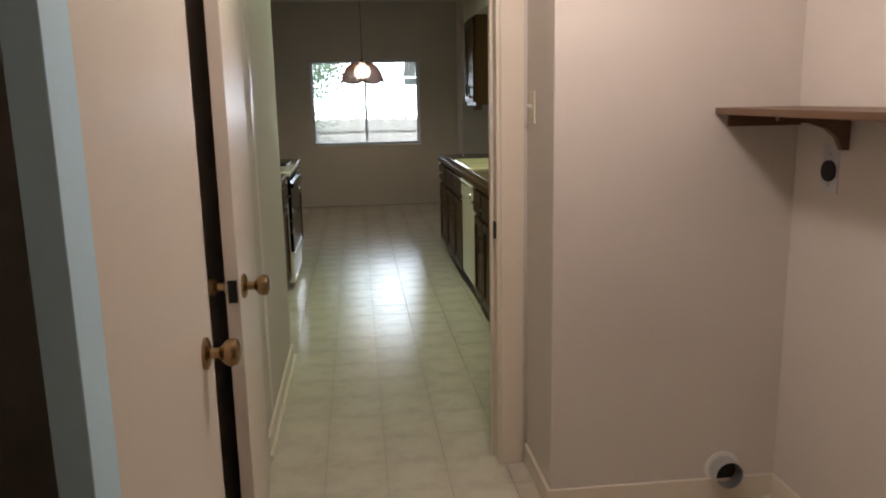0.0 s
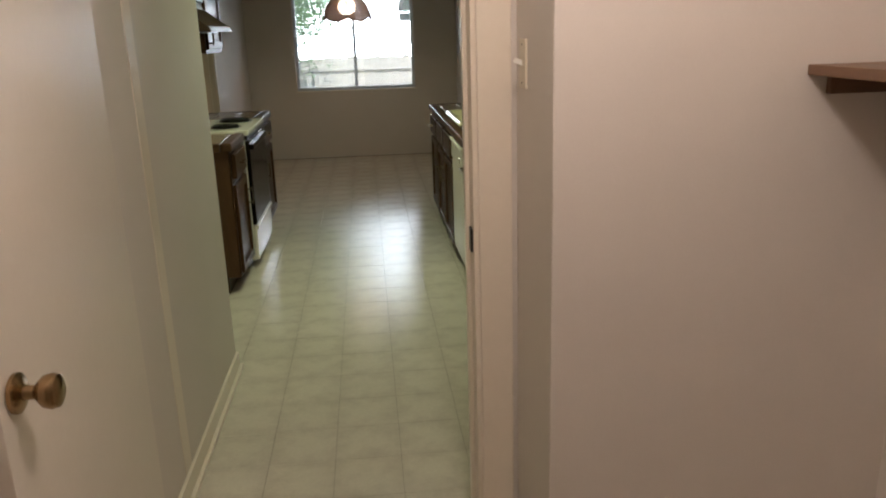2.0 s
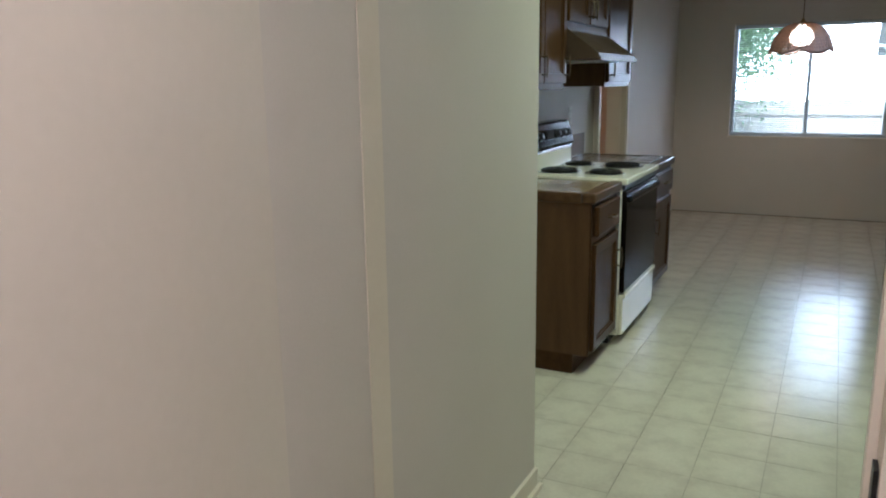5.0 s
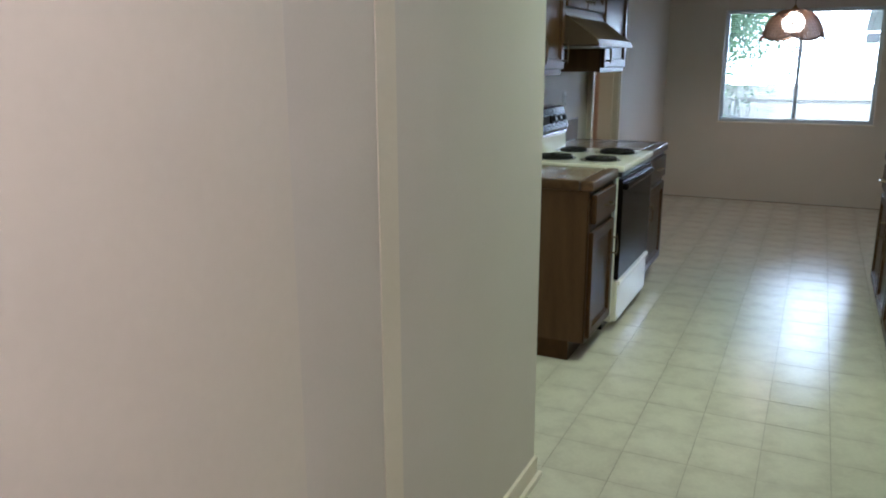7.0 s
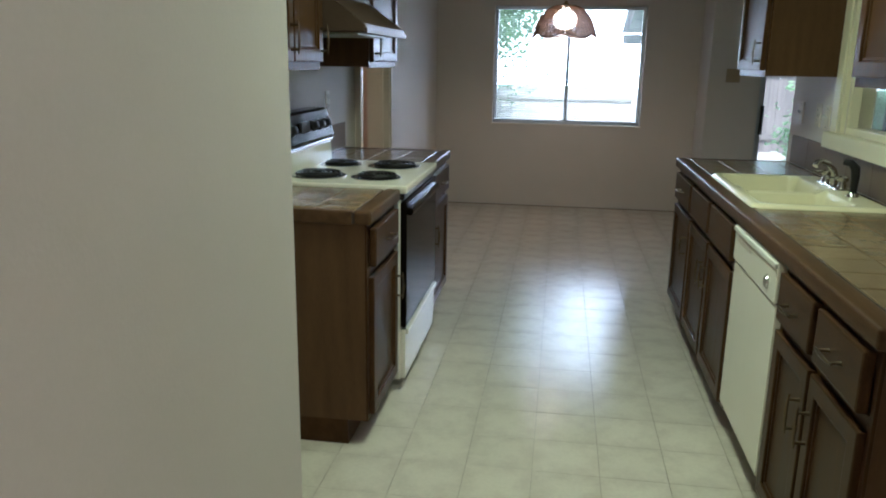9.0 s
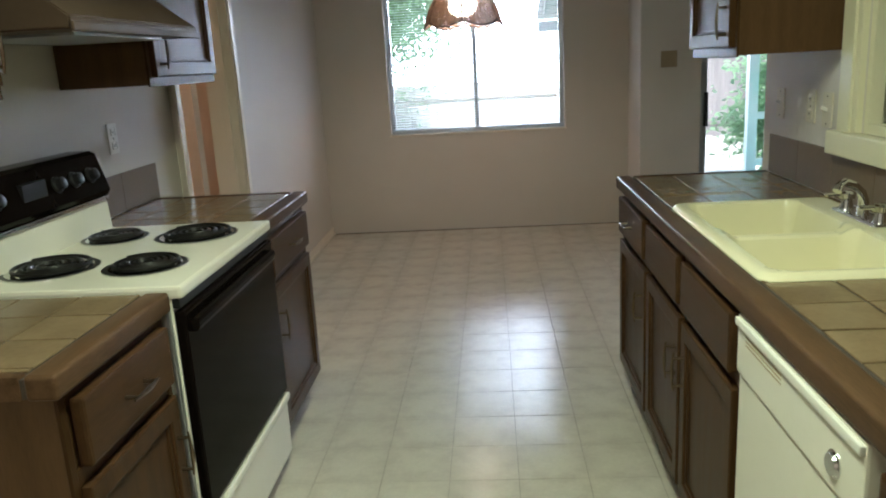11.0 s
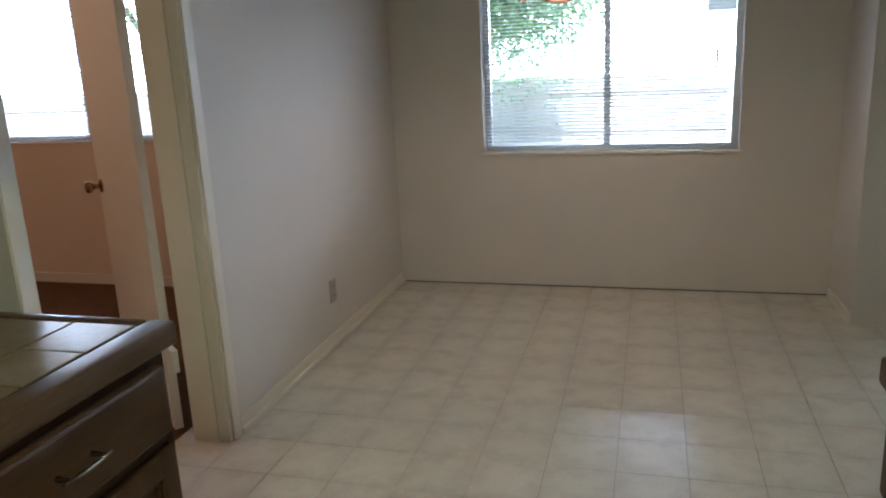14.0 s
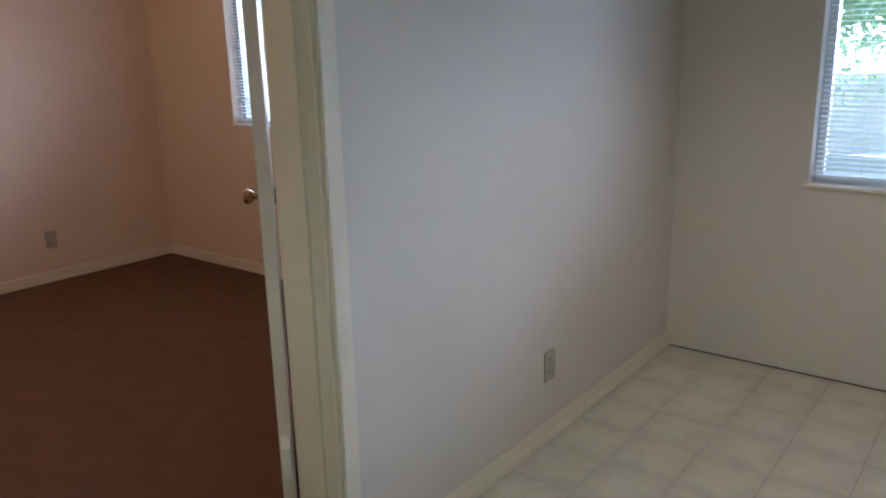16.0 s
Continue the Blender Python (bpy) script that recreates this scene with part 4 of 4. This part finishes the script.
wall_cabinet(1.605, 1.938, -1, -1.47, -0.36, 1.38, 2.15, [(-0.90, -0.38, True), (-1.45, -0.92, False)], "dark-stained wooden wall cabinet beside the sink window")
structure("soffit", boxes((-0.64, -0.75, 2.152, -0.30, 1.54, KCEIL), (1.60, -1.5, 2.152, 1.94, 1.5, KCEIL)), M_WALL, "off-white soffit above the wall cabinets", "soffit")


def range_hood():
    h = thing("range_hood", (-0.4, 0.4, 1.54), "brown enamel range hood with a sloping front, under the wall cabinet", "range hood")
    y0, y1 = 0.008, 0.794
    bm = bmesh.new()
    prof = [(-0.636, 1.545), (-0.135, 1.545), (-0.135, 1.575), (-0.310, 1.700), (-0.310, 1.718), (-0.636, 1.718)]
    a = [bm.verts.new((x, y0, z)) for x, z in prof]
    b = [bm.verts.new((x, y1, z)) for x, z in prof]
    bm.faces.new(a), bm.faces.new(list(reversed(b)))
    for i in range(len(prof)):
        j = (i + 1) % len(prof)
        bm.faces.new((a[i], a[j], b[j], b[i]))
    bmesh.ops.bevel(bm, geom=list(bm.edges), offset=0.004, segments=2, affect="EDGES")
    part("canopy", bm, M_HOOD, h)
    part("lip", boxes((-0.136, y0 - 0.002, 1.540, -0.126, y1 + 0.002, 1.562), bevel=0.003), M_HOOD, h)
    part("filter", boxes((-0.52, 0.14, 1.538, -0.20, 0.66, 1.546), bevel=0.002), M_ALU, h, "aluminium grease filter")


range_hood()


# ---------- wall plates ----------
def plate(name, at, normal, label, category, slots, w=0.072, h=0.116, mat=M_PLATE, group=""):
    n = Vector(normal)
    u = Vector((0, 0, 1)).cross(n)
    m = Matrix((u.to_4d(), Vector((0, 0, 1, 0)), n.to_4d(), Vector((0, 0, 0, 1)))).transposed()
    for i in range(3):
        m[3][i] = 0
    m = Matrix.Translation(at) @ m
    t = thing(name, tuple(at), label, category, group)
    part("cover_plate", turned(boxes((-w / 2, -h / 2, -0.001, w / 2, h / 2, 0.006), bevel=0.003), m), mat, t)
    if slots == "outlet":
        for k in (-1, 1):
            r = part("receptacle", turned(boxes((-0.017, k * 0.026 - 0.014, 0.005, 0.017, k * 0.026 + 0.014, 0.0085), bevel=0.004), m), mat, t)
            for x in (-0.006, 0.006):
                part("slot", turned(boxes((x - 0.0012, k * 0.026 - 0.004, 0.008, x + 0.0012, k * 0.026 + 0.005, 0.009)), m), M_DARK, r)
    elif slots == "switch":
        part("toggle", turned(turned(boxes((-0.005, -0.006, 0.0, 0.005, 0.006, 0.022), bevel=0.002), Matrix.Translation((0, 0, 0.004)) @ Matrix.Rotation(-0.45, 4, "X")), m), M_WHITE, t)
    for k in ((-0.045, 0.045) if slots == "switch" else (0,)):
        part("screw", turned(lathe(bmesh.new(), (0, k, 0.0055), (0, 0, 1), [(0, 0.0035), (0.0015, 0.003), (0.0016, 0)], 8), m), M_BRONZE, t)
    return t


plate("light_switch", (1.19, -3.157, 1.423), (-1, 0, 0), "ivory single toggle light switch on the hall wall", "light switch", "switch")
plate("wall_outlet", (-0.64, 1.11, 1.205), (1, 0, 0), "white wall outlet above the counter backsplash", "outlet", "outlet", mat=M_WHITE, group="wall outlets")
plate("wall_outlet", (-0.60, 3.575, 0.285), (1, 0, 0), "aged tan wall outlet low on the dining wall", "outlet", "outlet", mat=M_TANPLATE, group="wall outlets")
plate("wall_outlet", (-4.30, 3.54, 0.28), (1, 0, 0), "aged tan wall outlet low on the bedroom wall", "outlet", "outlet", mat=M_TANPLATE, group="wall outlets")
plate("wall_outlet", (-2.52, 4.40, 0.285), (0, -1, 0), "aged tan wall outlet low on the bedroom wall", "outlet", "outlet", mat=M_TANPLATE, group="wall outlets")
plate("light_switch", (1.94, 1.32, 1.195), (-1, 0, 0), "ivory toggle light switch by the patio end", "light switch", "switch")
plate("wall_outlet", (1.94, 1.035, 1.20), (-1, 0, 0), "ivory wall outlet above the sink backsplash", "outlet", "outlet", group="wall outlets")
plate("light_switch", (1.94, 0.90, 1.195), (-1, 0, 0), "ivory toggle light switch by the sink window", "light switch", "switch")
plate("wall_plate", (2.16, 4.20, 1.345), (0, -1, 0), "beige blank wall plate beside the patio door", "wall plate", "", 0.12, 0.12, M_TAN)

# ---------- laundry alcove ----------
sh = thing("wall_shelf", (1.87, -4.3, 1.40), "brown wooden shelf on curved brackets in the laundry alcove", "shelf")
part("board", boxes((1.735, -5.28, 1.392, 2.03, -3.451, 1.414), bevel=0.003), M_SHELF, sh)
part("cleat", boxes((1.78, -3.468, 1.352, 2.03, -3.451, 1.392), bevel=0.002), M_SHELF, sh)
for y in (-3.72, -4.6):
    bm = bmesh.new()
    prof = [(2.029, 1.391), (1.80, 1.391), (1.80, 1.376), (1.90, 1.368), (1.955, 1.350), (1.990, 1.322), (2.008, 1.285), (2.029, 1.285)]
    a = [bm.verts.new((x, y - 0.011, z)) for x, z in prof]
    b = [bm.verts.new((x, y + 0.011, z)) for x, z in prof]
    bm.faces.new(a), bm.faces.new(list(reversed(b)))
    for i in range(len(prof)):
        j = (i + 1) % len(prof)
        bm.faces.new((a[i], a[j], b[j], b[i]))
    part("bracket", bm, M_SHELF, sh)
dp = thing("dryer_outlet", (2.03, -3.65, 1.22), "steel plate with a round black dryer socket on the wall", "outlet")
part("cover_plate", boxes((2.024, -3.69, 1.145, 2.031, -3.61, 1.295), bevel=0.002), M_ALU, dp)
part("socket", lathe(bmesh.new(), (2.0245, -3.65, 1.215), (-1, 0, 0), [(0, 0.034), (0.008, 0.033), (0.009, 0.026), (0.0091, 0)], 24), M_DARK, dp, "black socket face", soft=True)
for z in (1.172, 1.268):
    part("screw", lathe(bmesh.new(), (2.0245, -3.65, z), (-1, 0, 0), [(0, 0.004), (0.002, 0.003), (0.0021, 0)], 8), M_CHROME, dp)
dv = thing("dryer_vent", (1.83, -3.45, 0.13), "round white dryer vent pipe stub in the alcove wall", "vent")
bm = bmesh.new()
lathe(bm, (1.83, -3.449, 0.118), (0, -1, 0), [(0.001, 0.052), (0.06, 0.052), (0.062, 0.050), (0.010, 0.047), (0.009, 0.0)], 28)
part("pipe", bm, M_ALU, dv, soft=True)
part("collar", lathe(bmesh.new(), (1.83, -3.4495, 0.118), (0, -1, 0), [(0, 0.066), (0.004, 0.066), (0.006, 0.053)], 28), M_WHITE, dv, soft=True)
# Black disc gives the pipe its inner darkness by colour.
part("duct_dark_disc", lathe(bmesh.new(), (1.83, -3.460, 0.118), (0, -1, 0), [(0, 0.0468), (0.002, 0.0468), (0.0021, 0)], 28), M_DARK, dv, "black disc standing in for the dark inside of the pipe")


# ---------- pendant lamp ----------
def pendant():
    cx, cy, zb, zt, R = 0.655, 3.62, 1.655, 1.90, 0.245
    p = thing("pendant_lamp", (cx, cy, zb), "scalloped woven cane pendant lamp with a lit round bulb", "pendant lamp")
    petals = 6
    n, m = 96, 14

    def shape(u, th):
        lob = abs(math.cos(th * petals / 2))
        r = 0.03 + (R - 0.03) * (math.sin(u * math.pi / 2) ** 0.75) * (1 + 0.05 * (lob - 0.6) * u) + 0.018 * u ** 5
        z = zt - (zt - zb) * (1 - math.cos(u * math.pi / 2)) ** 0.9 - 0.035 * (lob - 0.5) * u ** 3
        return Vector((cx + r * math.cos(th), cy + r * math.sin(th), z))
    # open weave: thin strands in two directions
    bm = bmesh.new()
    for k in range(n):
        for way in (1, -1):
            pts = [shape(i / m, 2 * math.pi * k / n + way * 0.35 * i / m) for i in range(m + 1)]
            if k % 2 == 0:
                tube(bm, pts, 0.0024, 3, False)
    for i in range(2, m):
        pts = [shape(i / m, 2 * math.pi * k / 72) for k in range(73)]
        tube(bm, pts, 0.0022, 3, False)
    part("shade", bm, M_CANE, p)
    bm = bmesh.new()
    ring = [[bm.verts.new(shape(0.05 + 0.95 * i / m, 2 * math.pi * k / 72)) for k in range(72)] for i in range(m + 1)]
    for a, b in zip(ring, ring[1:]):
        for k in range(72):
            bm.faces.new((a[k], a[(k + 1) % 72], b[(k + 1) % 72], b[k]))
    part("web", bm, M_VEIL, p, soft=True)
    for k in range(petals):
        th = 2 * math.pi * (k + 0.5) / petals
        part("rib", tube(bmesh.new(), [shape(i / 10, th) for i in range(11)], 0.004, 6), M_SHELF, p)
    part("rim", tube(bmesh.new(), [shape(1.0, 2 * math.pi * k / 96) for k in range(97)], 0.006, 6), M_SHELF, p, "darker scalloped cane rim")
    part("cap", lathe(bmesh.new(), (cx, cy, zt - 0.015), (0, 0, 1), [(0, 0.035), (0.02, 0.033), (0.032, 0.016), (0.05, 0.010), (0.0501, 0)], 16), M_BRASS, p, soft=True)
    part("bulb", lathe(bmesh.new(), (cx, cy, zb + 0.045), (0, 0, 1), [(0, 0.004), (0.012, 0.055), (0.04, 0.085), (0.08, 0.10), (0.12, 0.088), (0.155, 0.055), (0.18, 0.03), (0.20, 0.022), (0.2001, 0)], 24), M_BULB, p, "lit frosted globe", soft=True)
    part("cord", tube(bmesh.new(), [(cx, cy, zt + 0.03), (cx, cy, DCEIL - 0.01)], 0.004, 6), M_BRONZE, p)
    part("canopy", lathe(bmesh.new(), (cx, cy, DCEIL), (0, 0, -1), [(0, 0.05), (0.012, 0.048), (0.022, 0.02), (0.0221, 0)], 20), M_BRASS, p, soft=True)


pendant()

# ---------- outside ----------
# Added glowing slab: whitens the window views and lights the rooms as daylight.
structure("backdrop", boxes((-60, 52, -2, 60, 52.3, 26)), M_BRIGHT, "glowing slab that stands in for distant daylight", "sky")
structure("ground", boxes((-400, 4.9, -0.55, 400, 400, -0.25)), M_GROUND, "pale sunlit yard ground", "ground")
structure("patio_slab", boxes((1.9, 4.33, -0.25, 7.4, 6.72, -0.03)), M_TURF, "patio floor covered in green outdoor carpet", "patio")
pr = thing("patio_roof", (4.2, 6.2, 2.3), "white-painted sloping patio roof on a beam", "patio roof", kind="structure")


def sloped(x0, x1, y0, z0, y1, z1, thick):
    """A slab or joist that falls from y0 to y1."""
    bm = bmesh.new()
    low = [bm.verts.new(c) for c in ((x0, y0, z0), (x1, y0, z0), (x1, y1, z1), (x0, y1, z1))]
    high = [bm.verts.new((v.co.x, v.co.y, v.co.z + thick)) for v in low]
    bm.faces.new(low), bm.faces.new(high)
    for k in range(4):
        bm.faces.new((low[k], low[(k + 1) % 4], high[(k + 1) % 4], high[k]))
    return bm


part("deck", sloped(1.35, 7.4, 4.86, 2.40, 6.85, 1.80, 0.05), M_POST, pr)
part("beam", boxes((1.35, 6.54, 1.66, 7.4, 6.66, 1.772), bevel=0.004), M_POST, pr)
for i in range(9):
    part("rafter", sloped(1.4 + i * 0.66, 1.45 + i * 0.66, 4.86, 2.30, 6.54, 1.796, 0.095), M_POST, pr)
post0 = part("patio_post", boxes((-0.05, -0.05, -0.25, 0.05, 0.05, 1.66), bevel=0.005), M_POST, None)
tagged(post0, "white-painted square patio post", "post", "patio posts")
post0.location = (3.57, 6.60, 0)
copy_thing(post0, pose(5.75, 6.60, 0))
rail = thing("patio_rail", (4.66, 6.6, 0), "white-painted wooden patio railing between posts", "railing")
for z in (0.15, 0.645):
    part("rail", boxes((3.62, 6.57, z, 5.70, 6.63, z + 0.07), bevel=0.004), M_POST, rail)
# Overexposed sunlight on the boards is put into this near-white base colour.
M_PALE = material("sun_glare_fence_wood", (0.66, 0.63, 0.56), (0.80, 0.77, 0.70), 0.85, 4, 50, 0.3, stretch=(5, 5, 0.5), vary=0.12)


def board_fence(x, y, count, top, mat, label):
    """Upright boards nailed to two rails."""
    f = thing("fence", (x + count * 0.069, y, -0.25), label, "fence")
    me = mesh("board", box(bmesh.new(), -0.068, -0.01, -0.25, 0.068, 0.01, top, 0.004, 1), mat)
    for i in range(count):
        o = new("board", me)
        o.parent = f
        o.matrix_parent_inverse = Matrix.Translation(-Vector(tuple(f["base"])))
        o.location = (x + i * 0.1375, y + random.uniform(-0.008, 0.008), random.uniform(-0.03, 0.03))
    for z in (0.0, top - 0.30):
        part("fence_rail", boxes((x - 0.1, y - 0.06, z, x + count * 0.1375, y - 0.015, z + 0.09)), mat, f)
    return f


board_fence(2.3, 13.0, 58, 1.55, M_FENCE, "weathered grey wooden board fence across the yard")
board_fence(-17.0, 14.2, 140, 0.95, M_PALE, "wooden board fence behind the yard tree, sun glare put into its pale colour")


def leafy(name, base, height, radius, count, label, category, trunk=True, seed=1, fork=0.55):
    """Trunk, limbs and a crown of many small leaves in clumps."""
    rnd = random.Random(seed)
    t = thing(name, base, label, category)
    b = Vector(base)
    tips = []
    if trunk:
        bm = bmesh.new()
        top = b + Vector((0.1, 0.05, height * fork))
        tube(bm, [b, b + Vector((0.03, 0, height * fork * 0.5)), top], [0.14, 0.11, 0.07], 9)
        part("trunk", bm, M_BARK, t)
        bm = bmesh.new()
        for i in range(9):
            a = i * 2.4
            tip = top + Vector((math.cos(a) * radius * 0.7, math.sin(a) * radius * 0.7, height * rnd.uniform(0.05, 0.4)))
            tube(bm, [b + Vector((0.03, 0, height * fork * rnd.uniform(0.6, 0.95))), (top + tip) / 2 + Vector((0, 0, 0.1)), tip], [0.05, 0.03, 0.01], 6)
            tips.append(tip)
        part("limbs", bm, M_BARK, t)
    else:
        for i in range(14):
            tips.append(b + Vector((rnd.gauss(0, radius * 0.45), rnd.gauss(0, radius * 0.4), rnd.uniform(0.15, 0.95) * height)))
    verts, faces = [], []
    spread = radius * (0.42 if trunk else 0.34)
    for i in range(count):
        c = rnd.choice(tips) + Vector((rnd.gauss(0, spread), rnd.gauss(0, spread), rnd.gauss(0, spread * 0.8)))
        if c.z < b.z + 0.05:
            continue
        d = Vector((rnd.gauss(0, 1), rnd.gauss(0, 1), rnd.gauss(0, 0.6))).normalized()
        e = d.orthogonal().normalized()
        L = rnd.uniform(0.03, 0.055) * (1.0 if trunk else 1.1)
        k = len(verts)
        verts += [c - d * L, c + e * L * 0.45 + Vector((0, 0, 0.008)), c + d * L, c - e * L * 0.45]
        faces.append((k, k + 1, k + 2, k + 3))
    me = bpy.data.meshes.new("crown")
    me.from_pydata([tuple(v) for v in verts], [], faces)
    me.materials.append(M_LEAF)
    o = new("crown", me)
    o.parent = t
    o.matrix_parent_inverse = Matrix.Translation(-b)
    tagged(o, kind="stuff")
    return t


leafy("tree", (-1.95, 11.2, -0.25), 6.2, 1.55, 105000, "leafy green yard tree", "tree", True, 3, 0.33)
leafy("tree", (6.2, 15.4, -0.25), 4.0, 1.6, 40000, "tall leafy tree behind the fence", "tree", True, 5)
leafy("tree", (-8.6, 13.5, -0.25), 4.6, 1.8, 9000, "leafy green tree outside the bedroom", "tree", True, 6)
leafy("shrub", (4.35, 7.45, -0.25), 1.6, 0.55, 9000, "bushy green shrub by the patio rail", "shrub", False, 8)

# ---------- floor tiles ----------
tm = mesh("tile", box(bmesh.new(), -TS / 2 + 0.0007, -TS / 2 + 0.0007, -0.006, TS / 2 - 0.0007, TS / 2 - 0.0007, 0.0, 0.0006, 1), M_VINYL)
fl = bpy.data.objects["floor"]
rest = bmesh.new()
count = 0
for i in range(-4, 19):
    for j in range(-17, 22):
        x, y = TX0 + (i + 0.5) * TS, TY0 + (j + 0.5) * TS
        if not (-0.75 < x < 4.5 and -4.28 + TS / 2 < y < 4.80):
            continue
        if -0.1 < x < 1.50 and -3.0 < y < 4.75 or (-0.64 < x < 2.0 and 1.4 < y < 4.75):
            o = new("tile", tm)
            o.parent = fl
            o.location = (x, y, random.uniform(-0.0003, 0.0003))
        else:
            box(rest, x - TS / 2 + 0.0008, y - TS / 2 + 0.0008, -0.006, x + TS / 2 - 0.0008, y + TS / 2 - 0.0008, -0.0002)
tagged(part("tiles_beyond", rest, M_VINYL, fl), kind="stuff")
